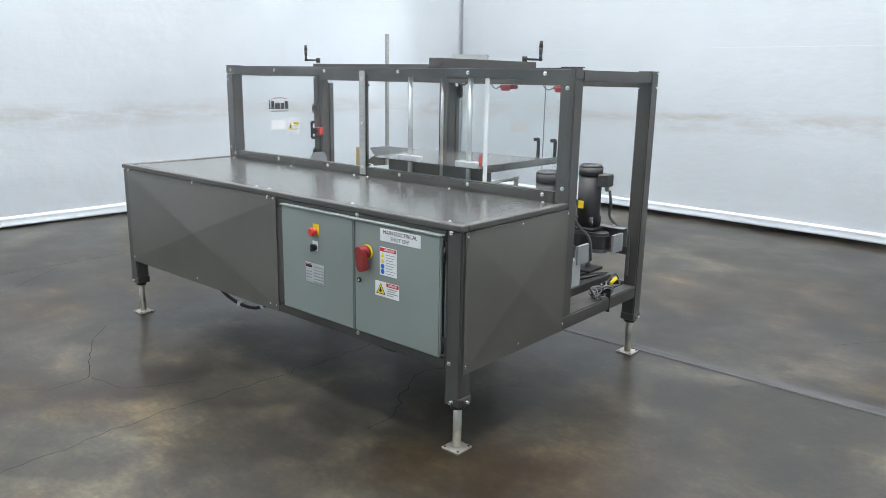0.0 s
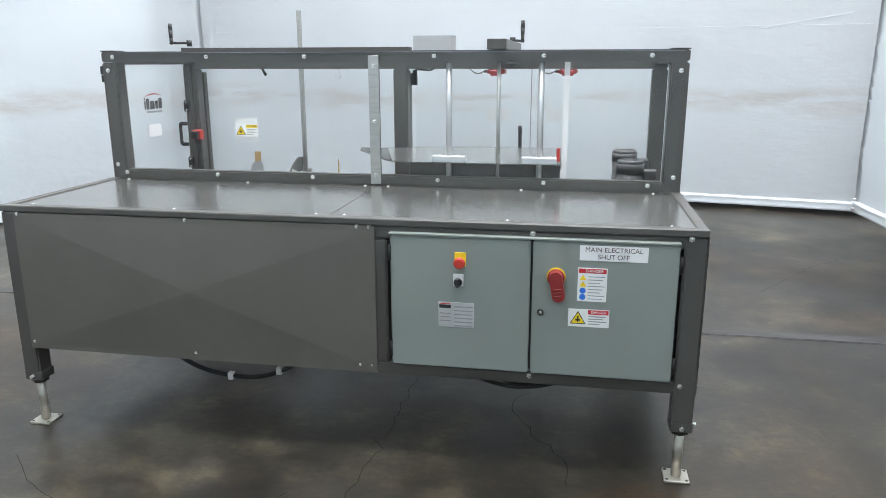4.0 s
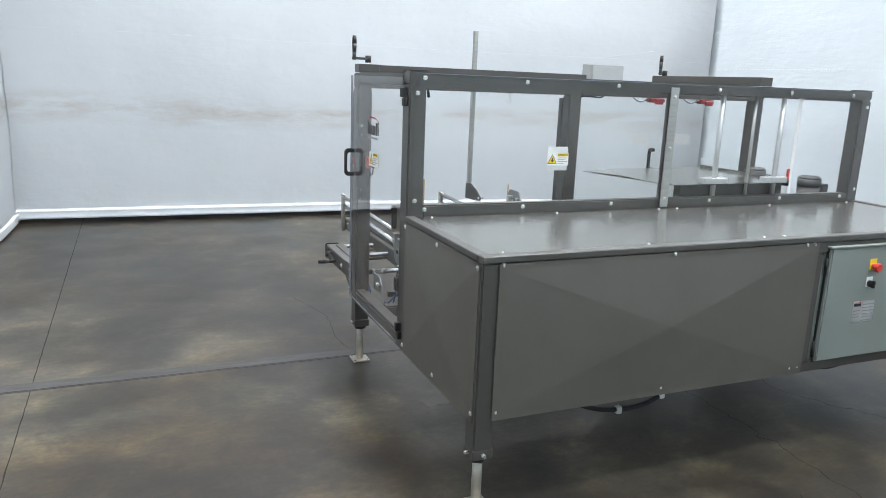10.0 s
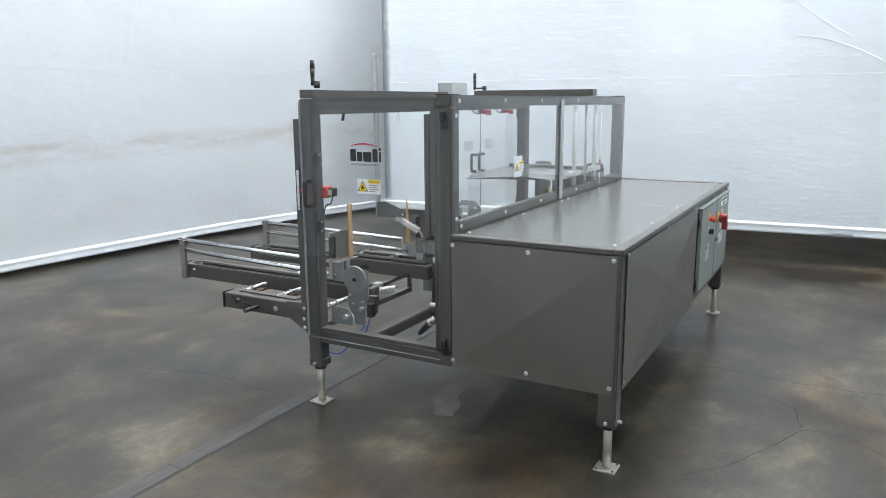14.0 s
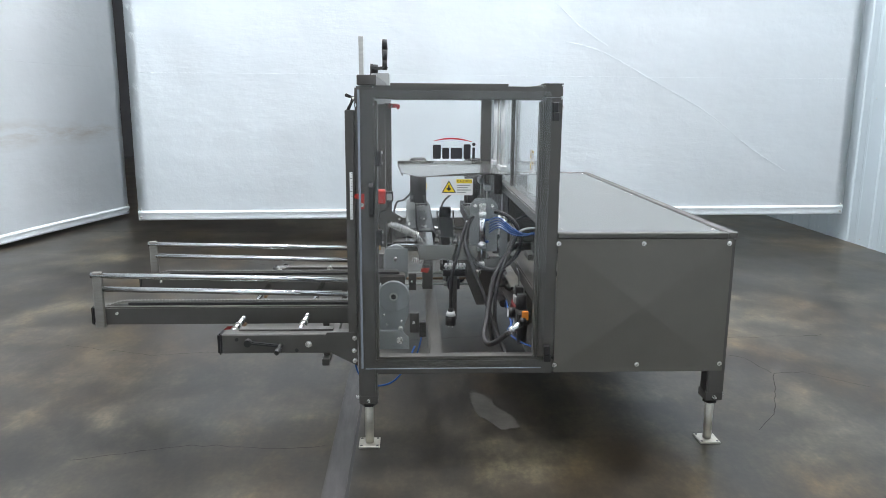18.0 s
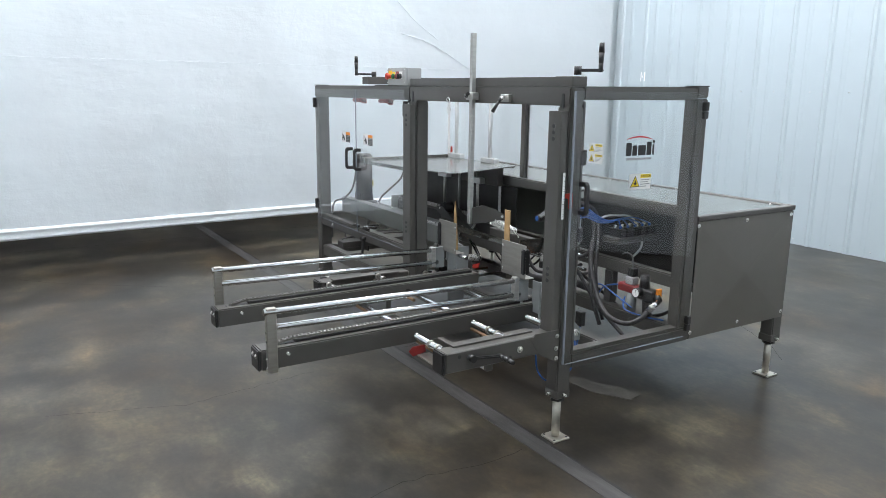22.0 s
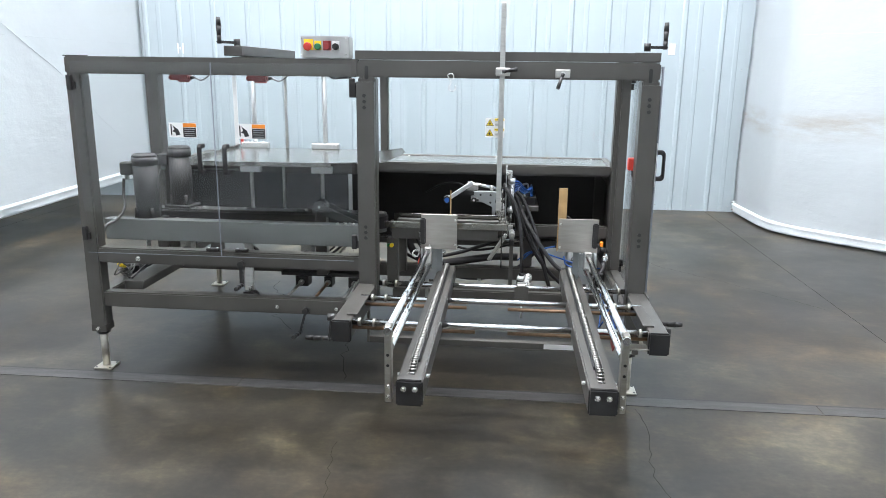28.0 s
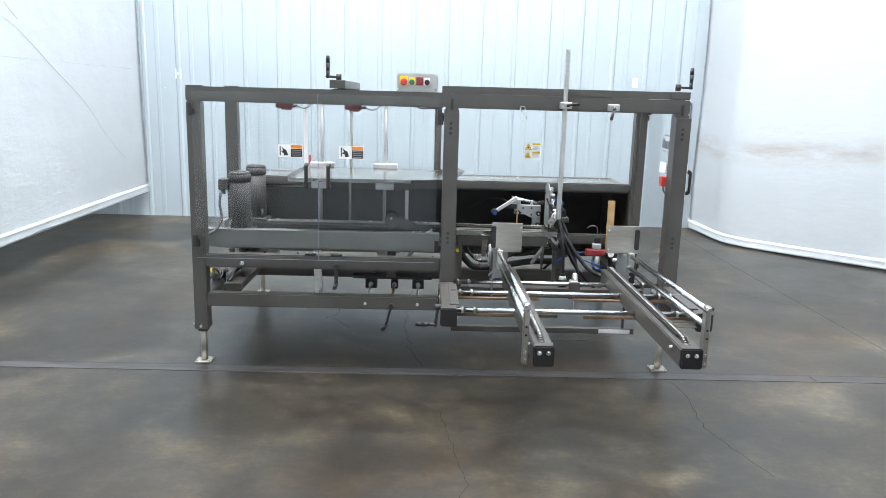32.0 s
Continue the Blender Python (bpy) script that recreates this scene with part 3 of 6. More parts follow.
def cross_broken(u0, u1, v0, v1, axis, at, out):
    """A sheet panel pressed to a very flat pyramid, so that it shows a faint cross."""
    bm = bmesh.new()
    def put(u, v, w):
        return (u, w, v) if axis == "y" else (w, u, v)
    e = 0.02
    o = [put(u, v, at) for u, v in ((u0, v0), (u1, v0), (u1, v1), (u0, v1))]
    i = [put(u, v, at) for u, v in ((u0 + e, v0 + e), (u1 - e, v0 + e), (u1 - e, v1 - e), (u0 + e, v1 - e))]
    c = bm.verts.new(put((u0 + u1) / 2, (v0 + v1) / 2, at + out))
    ov, iv = [bm.verts.new(p) for p in o], [bm.verts.new(p) for p in i]
    for k in range(4):
        j = (k + 1) % 4
        bm.faces.new((ov[k], ov[j], iv[j], iv[k]))
        bm.faces.new((iv[k], iv[j], c))
    bmesh.ops.recalc_face_normals(bm, faces=bm.faces)
    bmesh.ops.solidify(bm, geom=bm.faces[:], thickness=0.003)
    return bm


part("front_panel", cross_broken(-4.463, -2.978, 0.355, 0.928, "y", YS - 0.004, -0.020), M_PANEL, frame_ob, "plain grey sheet panel with a pressed cross")
part("side_panel", cross_broken(2.112, 2.853, 0.345, 0.928, "x", XW - 0.004, -0.015), M_PANEL, frame_ob, "plain grey sheet panel with a pressed cross")
part("side_panel", cross_broken(2.112, 2.853, 0.345, 0.928, "x", XE + 0.004, 0.015), M_PANEL, frame_ob, "plain grey sheet panel with a pressed cross")
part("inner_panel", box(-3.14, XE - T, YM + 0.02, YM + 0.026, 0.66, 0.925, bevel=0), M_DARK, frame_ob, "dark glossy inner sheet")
part("upright_strip", box(-2.992, -2.970, YM + 0.040, YM + 0.046, 0.70, 0.925, bevel=0.001), M_ALU, frame_ob, "pale upright metal strip")
# added sheet: its black paints the shade on the front panel's inside
part("inner_panel", box(XW + T, -2.94, YS + 0.062, YS + 0.066, 0.41, 0.88, bevel=0), M_DARK, frame_ob, "added near-black sheet standing in for the shade inside the housing")

# worktop
for u0, u1 in ((XW + 0.035, -3.168), (-3.165, XE - 0.035)):
    part("deck_plate", box(u0, u1, YS + 0.035, YM - 0.002, 0.9440, 0.9505, bevel=0.001), M_DECK, frame_ob, "brushed steel worktop sheet, smudged and scratched")
rim = bmesh.new()
bx(rim, XW - 0.002, XE + 0.002, YS - 0.006, YS + 0.036, 0.931, 0.956, 0.003)
part("deck_edge", rim, M_PAINT, frame_ob)
for x0, x1 in ((XW - 0.004, XW + 0.036), (XE - 0.036, XE + 0.004)):
    part("deck_edge", box(x0, x1, YS + 0.0365, YM - 0.001, 0.931, 0.955, bevel=0.003), M_PAINT, frame_ob)
part("deck_support", box(XW + 0.04, XE - 0.04, YS + 0.04, YM - 0.003, 0.931, 0.943, bevel=0), M_PAINT, frame_ob)

# bolts share a few meshes
def bolt_mesh(axis, sign):
    bm = bmesh.new()
    e = {"x": Vector((1, 0, 0)), "y": Vector((0, 1, 0)), "z": Vector((0, 0, 1))}[axis] * sign
    cyl(bm, (0, 0, 0), e * 0.002, 0.0125, 14)
    cyl(bm, e * 0.002, e * 0.0075, 0.0088, 12, 0.005)
    me = bpy.data.meshes.new("bolt")
    bm.to_mesh(me)
    bm.free()
    me.materials.append(M_ZINC)
    return me


BOLTS = {(a, s): bolt_mesh(a, s) for a in "xyz" for s in (-1, 1)}


def bolt(at, axis, sign, parent=None, size=1.0):
    size *= 0.82
    ob = new("bolt", BOLTS[axis, sign])
    par = parent or frame_ob
    ob.parent = par
    ob.matrix_parent_inverse = place_of(par).inverted()
    ob.location, ob.scale = at, (size,) * 3
    return ob


for bxp in (-4.447, -3.724, -3.045):
    for bz in (0.384, 0.922):
        bolt((bxp, YS - 0.004, bz), "y", -1)
for bxp in (-3.000, -2.405, -1.87):
    for bz in (0.384, 0.922):
        bolt((bxp, YS - 0.001, bz), "y", -1)
for by in (2.125, 2.49, 2.85):
    for bz in (0.377, 0.91):
        bolt((XW - 0.004, by, bz), "x", -1)
        bolt((XE + 0.004, by, bz), "x", 1)
for bxp in (-4.42, -3.80, -3.22, -3.11, -2.50, -1.93):
    bolt((bxp, YS + 0.06, 0.9505), "z", 1, size=0.8)
    bolt((bxp, YM - 0.035, 0.9505), "z", 1, size=0.8)


# ---- clear front guard ----
guard = thing("front_guard", (-3.17, YM, 0.96), "clear plastic guard sheets bolted along the worktop", "guard")
for u0, u1 in ((XW + 0.022, -3.178), (-3.174, XE - 0.022)):
    pane = part("pane", prism(rounded(u0, u1, 0.962, 1.548, 0.02), 0.004, "y", YM - 0.0055), M_CLEAR, guard, "clear polycarbonate sheet")
    pane.visible_shadow = False
    edge = bmesh.new()
    for a, b, c, d in ((u0, u1, 1.5495, 1.5515),):
        bx(edge, a, b, YM - 0.0055, YM - 0.0015, c, d)
    part("pane_edge", edge, M_EDGE, guard)
for k, bxp in enumerate((-4.46, -3.98, -3.50, -2.90, -2.42, -1.97)):
    bolt((bxp, YM - 0.006, 1.532), "y", -1, guard)
    bolt((bxp + 0.015, YM - 0.006, 0.982), "y", -1, guard)
for bxp in (XW + 0.034, XE - 0.034):
    for bz in (1.47, 1.02):
        bolt((bxp, YM - 0.006, bz), "y", -1, guard)
part("cover_strip", box(-3.199, -3.152, YM - 0.012, YM - 0.006, 0.958, 1.535, bevel=0.001), M_STEEL, guard, "bare steel joint strip")
for bz in (1.49, 1.245, 1.0):
    bolt((-3.1755, YM - 0.012, bz), "y", -1, guard)


# ---- labels ----
def caution_label(parent, m, w=0.10, h=0.055, header=M_YELLOW, word="CAUTION", m_sign=M_YELLOW):
    """A printed safety label, drawn in its own plane (x right, z up, facing -y) and put in place by m."""
    lab = part("warning_label", pushed(prism(rounded(-w / 2, w / 2, -h / 2, h / 2, 0.002), 0.0008, "y", 0), m), M_WHITEP, parent, "printed safety label")
    part("label_header", pushed(bx(bmesh.new(), -0.02 * w, w * 0.48, -0.0008, -0.0002, h * 0.22, h * 0.46), m), header, lab)
    part("label_word", text_mesh(word, h * 0.2, m @ Matrix.Translation((w * 0.24, -0.0010, h * 0.34)) @ pose(0, 0, 0, 90)), M_INK if header is M_YELLOW else M_WHITEP, lab)
    s = h * 0.40
    part("hazard_border", pushed(prism([(-w * 0.26 - s * 1.06, -s * 0.86), (-w * 0.26 + s * 1.06, -s * 0.86), (-w * 0.26, s * 0.98)], 0.0004, "y", -0.0006), m), M_INK, lab)
    part("hazard_triangle", pushed(prism([(-w * 0.26 - s * 0.86, -s * 0.74), (-w * 0.26 + s * 0.86, -s * 0.74), (-w * 0.26, s * 0.76)], 0.0005, "y", -0.0012), m), m_sign, lab)
    sym = bmesh.new()
    bx(sym, -w * 0.26 - s * 0.12, -w * 0.26 + s * 0.10, -0.0018, -0.0013, -s * 0.55, s * 0.25)
    bx(sym, -w * 0.26 - s * 0.34, -w * 0.26 + s * 0.30, -0.0018, -0.0013, -s * 0.40, -s * 0.15)
    part("hazard_symbol", pushed(sym, m), M_INK, lab)
    lines = bmesh.new()
    for k, q in enumerate((0.9, 0.75, 0.95, 0.6)):
        z = h * (0.10 - 0.14 * k)
        bx(lines, 0.0, w * 0.46 * q, -0.0006, -0.0001, z - h * 0.03, z + h * 0.03)
    part("small_print", pushed(lines, m), M_GREYINK, lab, "lines of unreadable small print")
    return lab


FACE_S = Matrix()
FACE_N = Matrix.Rotation(math.pi, 4, "Z")
FACE_W = Matrix.Rotation(-math.pi / 2, 4, "Z")
FACE_E = Matrix.Rotation(math.pi / 2, 4, "Z")
caution_label(guard, Matrix.Translation((-3.80, YM - 0.0075, 1.195)) @ FACE_S, 0.112, 0.058)
for dz in (0.027, -0.029):
    caution_label(guard, Matrix.Translation((-3.80, YM - 0.0005, 1.198 + dz)) @ FACE_N, 0.108, 0.052)


# ---- electrical cabinet ----
cab = thing("electrical_cabinet", (-2.41, 2.2, 0.40), "blue-grey two-door electrical cabinet set into the machine", "cabinet")
part("body", box(-2.925, -1.905, YS + 0.012, 2.42, 0.398, 0.905, bevel=0.003), M_CAB, cab)
part("gasket", box(-2.908, -1.909, YS - 0.002, YS + 0.012, 0.412, 0.897, bevel=0.001), M_BLACK, cab)
door_l = part("door", box(-2.914, -2.4085, YS - 0.022, YS - 0.002, 0.404, 0.902, bevel=0.005, seg=2), M_CAB, cab, "plain blue-grey cabinet door with a push button")
door_r = part("door", box(-2.4005, -1.906, YS - 0.022, YS - 0.002, 0.404, 0.902, bevel=0.005, seg=2), M_CAB, cab, "blue-grey cabinet door with a red shut-off handle")
FY = YS - 0.022
part("drip_lip", box(-2.92, -1.905, FY - 0.004, YS + 0.004, 0.904, 0.911, bevel=0.001), M_CAB, cab)
for hz in (0.83, 0.46):
    part("hinge", rod((-2.921, YS - 0.006, hz - 0.03), (-2.921, YS - 0.006, hz + 0.03), 0.007, 10), M_BLACK, cab)
    part("hinge", rod((-1.899, YS - 0.006, hz - 0.03), (-1.899, YS - 0.006, hz + 0.03), 0.007, 10), M_BLACK, cab)
part("button_plate", box(-2.679, -2.637, FY - 0.002, FY, 0.797, 0.848, bevel=0.001), M_YELLOW, door_l, "yellow emergency stop plate")
estop = bmesh.new()
cyl(estop, (-2.658, FY - 0.002, 0.814), (-2.658, FY - 0.018, 0.814), 0.013, 16)
cyl(estop, (-2.658, FY - 0.018, 0.814), (-2.658, FY - 0.034, 0.814), 0.0205, 22, bevel=0.004)
part("emergency_button", estop, M_RED, door_l, "red mushroom stop button")
part("selector_plate", box(-2.684, -2.646, FY - 0.002, FY, 0.722, 0.768, bevel=0.001), M_WHITEP, door_l)
sel = bmesh.new()
cyl(sel, (-2.665, FY - 0.002, 0.738), (-2.665, FY - 0.016, 0.738), 0.015, 18)
bx(sel, -2.671, -2.659, FY - 0.030, FY - 0.015, 0.722, 0.755, 0.003)
part("selector_knob", sel, M_BLACK, door_l, "black selector switch")
name_plate = part("name_plate", box(-2.738, -2.607, FY - 0.0012, FY, 0.565, 0.660, bevel=0.0005), M_ALU, door_l, "silver rating plate with unreadable print")
bars = bmesh.new()
for k in range(6):
    bx(bars, -2.680, -2.612, FY - 0.0018, FY - 0.0011, 0.645 - 0.0145 * k - 0.004, 0.645 - 0.0145 * k + 0.001)
for k in range(3):
    bx(bars, -2.733, -2.692, FY - 0.0018, FY - 0.0011, 0.618 - 0.014 * k - 0.003, 0.618 - 0.014 * k + 0.001)
part("small_print", bars, M_GREYINK, door_l)
part("maker_mark", box(-2.735, -2.692, FY - 0.0019, FY - 0.0011, 0.637, 0.650, bevel=0), M_INK, door_l)
part("maker_arc", box(-2.733, -2.695, FY - 0.0019, FY - 0.0011, 0.652, 0.655, bevel=0), M_REDINK, door_l)

SX, SZ = -2.318, 0.775
part("switch_plate", rod((SX, FY, SZ), (SX, FY - 0.006, SZ), 0.033, 24), M_YELLOW, door_r, "yellow round switch plate")
hd = bmesh.new()
cyl(hd, (SX, FY - 0.006, SZ), (SX, FY - 0.030, SZ), 0.030, 22, bevel=0.004)
lever = prism(rounded(SX - 0.021, SX + 0.023, SZ - 0.078, SZ + 0.030, 0.0215, 8), 0.032, "y", FY - 0.056, 0.008)
for k in range(3):
    bx(lever, SX - 0.013, SX + 0.015, FY - 0.0585, FY - 0.054, SZ - 0.035 - 0.012 * k, SZ - 0.030 - 0.012 * k, 0.001)
tilt = Matrix.Translation((SX, 0, SZ)) @ Matrix.Rotation(radians(-10), 4, "Y") @ Matrix.Translation((-SX, 0, -SZ))
handle = part("shut_off_handle", pushed(hd, tilt), M_DKRED, door_r, "red rotary shut-off handle")
part("lever", pushed(lever, tilt), M_DKRED, handle)
lock = bmesh.new()
cyl(lock, (-2.369, FY, 0.642), (-2.369, FY - 0.007, 0.642), 0.0115, 18)
part("lock", lock, M_BLACK, door_r)
part("lock_core", rod((-2.369, FY - 0.007, 0.642), (-2.369, FY - 0.010, 0.642), 0.006, 14), M_ZINC, door_r)
sign = part("sign", box(-2.240, -2.010, FY - 0.0012, FY, 0.838, 0.892, bevel=0.0005), M_WHITEP, door_r, "white sign with dark capitals")
up_s = pose(0, 0, 0, 90)
M_SIGNINK = surface("sign_print", (0.075, 0.035, 0.045), 0.5, 0.0, 0.05, 20)
part("sign_words", text_mesh("MAIN ELECTRICAL", 0.0235, Matrix.Translation((-2.125, FY - 0.0018, 0.877)) @ up_s), M_SIGNINK, door_r)
part("sign_words", text_mesh("SHUT OFF", 0.0235, Matrix.Translation((-2.125, FY - 0.0018, 0.852)) @ up_s), M_SIGNINK, door_r)
dl = part("danger_label", box(-2.243, -2.143, FY - 0.0012, FY, 0.690, 0.812, bevel=0.0005), M_WHITEP, door_r, "tall danger label with yellow and blue signs")
part("label_header", box(-2.240, -2.146, FY - 0.0019, FY - 0.0011, 0.793, 0.809, bevel=0), M_REDINK, door_r)
part("label_word", text_mesh("DANGER", 0.015, Matrix.Translation((-2.186, FY - 0.0026, 0.801)) @ up_s), M_WHITEP, door_r)
for k, zc in enumerate((0.777, 0.753)):
    part("hazard_triangle", prism([(-2.237, zc - 0.009), (-2.213, zc - 0.009), (-2.225, zc + 0.011)], 0.0006, "y", FY - 0.0019), M_YELLOW, door_r)
for k, zc in enumerate((0.729, 0.706)):
    part("blue_sign", rod((-2.225, FY - 0.0011, zc), (-2.225, FY - 0.0019, zc), 0.0108, 18), M_BLUEP, door_r)
bars = bmesh.new()
for k in range(8):
    bx(bars, -2.207, -2.15 - 0.008 * (k % 3), FY - 0.0018, FY - 0.0011, 0.779 - 0.0115 * k, 0.782 - 0.0115 * k)
part("small_print", bars, M_GREYINK, door_r)
caution_label(door_r, Matrix.Translation((-2.200, FY - 0.0005, 0.628)), 0.142, 0.066, M_REDINK, "DANGER")


# ---- marks in the floor ----
strip = thing("floor_joint", (-2, 3.76, 0), "worn grey filled joint across the concrete floor", "floor joint", kind="structure")
xs = [-16.0, -9.3, -6.9, -5.35, -2.6, 0.4, 3.3, 12.0]
for a, b in zip(xs, xs[1:]):
    part("joint_fill", box(a + 0.002, b - 0.002, 3.722, 3.812, -0.02, 0.0025, bevel=0.001), M_JACKET, strip)
part("joint_gap", box(-16, 12, 3.708, 3.720, -0.02, 0.0012, bevel=0), M_BLACK, strip, "dark gap along the joint")


def crack(pts, width, name="floor_crack", wobble=0.02, seed=0.0):
    bm = bmesh.new()
    fine = []
    for (x0, y0), (x1, y1) in zip(pts, pts[1:]):
        n = max(2, int(math.hypot(x1 - x0, y1 - y0) / 0.05))
        for k in range(n):
            t = k / n
            fine.append((x0 + (x1 - x0) * t + wobble * noise.noise(Vector((x0 + t * 3, y0 * 5 + k, seed))), y0 + (y1 - y0) * t + wobble * noise.noise(Vector((k * 0.9, x0 * 7, seed + 4)))))
    fine.append(pts[-1])
    left, right = [], []
    for i, (x, y) in enumerate(fine):
        x1, y1 = fine[min(i + 1, len(fine) - 1)]
        x0, y0 = fine[max(i - 1, 0)]
        d = Vector((y0 - y1, x1 - x0)).normalized() * width * (0.5 + 0.5 * abs(noise.noise(Vector((i * 0.7, seed, 2)))))
        left.append(bm.verts.new((x + d.x, y + d.y, 0.0010)))
        right.append(bm.verts.new((x - d.x, y - d.y, 0.0010)))
    for i in range(len(fine) - 1):
        bm.faces.new((left[i], left[i + 1], right[i + 1], right[i]))
    return solid(name, bm, M_CRACK, "thin dark crack line in the concrete floor", "crack", "cracks in the floor", "structure")


M_CRACK = surface("crack_shadow", (0.016, 0.014, 0.012), 0.8, 0.0, 0.2, 30)
crack([(-6.10, -1.35), (-6.09, 16)], 0.004, "floor_saw_cut", 0.004, 1)
crack([(0.93, -1.35), (0.92, 16)], 0.004, "floor_saw_cut", 0.004, 2)
crack([(-4.40, 1.85), (-4.23, 1.70), (-3.95, 1.55), (-3.68, 1.43), (-3.67, 1.25), (-3.9, 1.0)], 0.0025, seed=3)
crack([(-3.24, 1.79), (-3.43, 1.48), (-3.68, 1.44)], 0.0025, seed=4)
crack([(-2.62, 3.0), (-2.45, 2.77), (-2.52, 2.60), (-2.38, 2.38), (-2.28, 2.2), (-2.25, 2.0)], 0.0030, wobble=0.05, seed=5)
crack([(-3.01, 0.77), (-3.05, 1.4), (-3.0, 2.1), (-2.98, 2.9), (-3.01, 3.35), (-3.1, 3.68)], 0.0028, wobble=0.05, seed=6)
crack([(-4.50, 3.85), (-4.52, 4.10), (-4.47, 4.43), (-4.6, 4.9)], 0.0025, seed=7)
crack([(-6.0, 2.2), (-5.5, 1.6), (-5.1, 1.2), (-4.9, 0.6)], 0.002, seed=8)
crack([(-1.0, 4.6), (-0.5, 5.3), (-0.2, 5.6)], 0.002, seed=9)
crack([(-3.2, 4.3), (-3.3, 5.0), (-3.1, 5.6)], 0.0018, seed=10)


def patch(outline, seed):
    pts = []
    for (x0, y0), (x1, y1) in zip(outline, outline[1:] + outline[:1]):
        for k in range(6):
            t = k / 6
            pts.append((x0 + (x1 - x0) * t + 0.018 * noise.noise(Vector((x0 * 9 + k, y0 * 7, seed))), y0 + (y1 - y0) * t + 0.018 * noise.noise(Vector((k * 1.3, x0 * 5, seed)))))
    return prism(pts, 0.0014, "z", 0.0)


solid("floor_patch", patch([(-3.88, 3.16), (-4.02, 3.17), (-4.18, 3.15), (-4.36, 3.05), (-4.34, 2.96), (-4.20, 2.98), (-4.10, 3.05), (-3.98, 3.06)], 3.0), surface("patch_concrete", (0.058, 0.055, 0.047), 0.5, 0.0, 0.3, 9, 0.2, 60), "pale rough repair patch on the concrete floor", "floor patch", kind="structure")


# ---- small repeated pieces ----
def crank(at, arm, grip, label, along=(0, 0, 1), arm_r=0.009, metal=M_BLACK, grip_len=0.085):
    """A hand crank: hub at `at` on an axle, an arm by the vector `arm`, and a grip along the vector `grip`."""
    at, arm, grip, along = Vector(at), Vector(arm), Vector(grip).normalized(), Vector(along)
    ob = thing("crank_handle", at, label, "crank", "hand cranks")
    part("hub", rod(at - along * 0.018, at + along * 0.016, 0.015, 16), metal, ob)
    d = arm.normalized()
    m = Matrix.Translation(at + arm / 2) @ d.to_track_quat("X", "Z").to_matrix().to_4x4()
    part("arm", pushed(bx(bmesh.new(), -arm.length / 2 - 0.012, arm.length / 2 + 0.012, -0.010, 0.010, -0.006, 0.006, 0.004, 2), m), metal, ob)
    e = at + arm
    part("spindle", rod(e - grip * 0.008, e + grip * 0.028, 0.0095, 12), metal, ob)
    g = bmesh.new()
    cyl(g, e + grip * 0.022, e + grip * (0.022 + grip_len * 0.55), 0.0090, 16, 0.0118)
    cyl(g, e + grip * (0.022 + grip_len * 0.55), e + grip * (0.022 + grip_len), 0.0118, 16, 0.0095)
    part("grip", g, M_BLACK, ob, "black turning grip")
    return ob


crank((-4.474, 3.612, 1.615), (-0.085, -0.045, 0.0), (0, 0, 1), "black hand crank on top of the frame's corner")
crank((-2.622, 3.622, 1.618), (0.045, 0.098, 0.0), (0, 0, 1), "black hand crank on the cross beam")
crank((-2.615, YN + 0.014, 0.587), (-0.002, 0.010, -0.100), (0, 1, 0), "black hand crank hanging from the rail", (0, 1, 0), grip_len=0.06)
crank((-2.925, YN + 0.012, 0.362), (0.030, 0.004, -0.108), (0.15, 1, 0), "black hand crank hanging from the lower rail", (0, 1, 0), grip_len=0.06)


def tip_lever(at, way, label):
    """A clamping lever on its clamp block."""
    at, way = Vector(at), Vector(way)
    ob = thing("clamp_lever", at, label, "clamp", "clamping levers")
    part("clamp_block", bx(bmesh.new(), at.x - 0.032, at.x + 0.032, YN + 0.001, at.y - 0.006, at.z - 0.018, at.z + 0.018, 0.003), M_STEEL, ob)
    part("stud", rod(at, at + Vector((0, 0.016, 0)), 0.009, 14), M_ZINC, ob)
    p = at + Vector((0, 0.012, 0))
    part("lever", cyl(rod(p, p + way * 0.25, 0.009, 12, 0.006), p + way * 0.25, p + way, 0.006, 12, 0.009), M_BLACK, ob)
    return ob


tip_lever((-3.845, YN + 0.042, 1.502), (-0.062, 0.030, 0.012), "black clamping lever at the upright bar")
tip_lever((-4.105, YN + 0.026, 1.497), (0.022, 0.030, -0.062), "black clamping lever hanging down")

hook = bmesh.new()
sweep(hook, [(-3.615 + 0.014 * math.sin(a), YN + 0.010, 1.478 + 0.014 * math.cos(a)) for a in (radians(d) for d in range(-150, 100, 25))] + [(-3.618, YN + 0.010, 1.455)] + [(-3.622 - 0.016 * math.sin(a), YN + 0.010, 1.432 - 0.016 * math.cos(a)) for a in (radians(d) for d in range(-100, 150, 25))], 0.0022, 6, 2)
solid("wire_hook", hook, M_ZINC, "small steel s-hook hanging from the top rail", "hook")

# ---- upright bar with its spring plate ----
bar = thing("hold_down_bar", (-3.842, YN + 0.02, 0.9), "tall bare steel bar clamped to the top rail", "bar")
part("bar", box(-3.853, -3.831, YN + 0.004, YN + 0.026, 0.885, 1.792, bevel=0.0015), M_STEEL, bar)
part("flap_plate", prism([(YN + 0.014, 0.966), (3.64, 0.973), (3.565, 0.948), (3.508, 0.914), (3.512, 0.896), (3.56, 0.888), (YN + 0.014, 0.884)], 0.005, "x", -3.862), M_PAINT, bar, "grey pointed plate at the bar's foot")
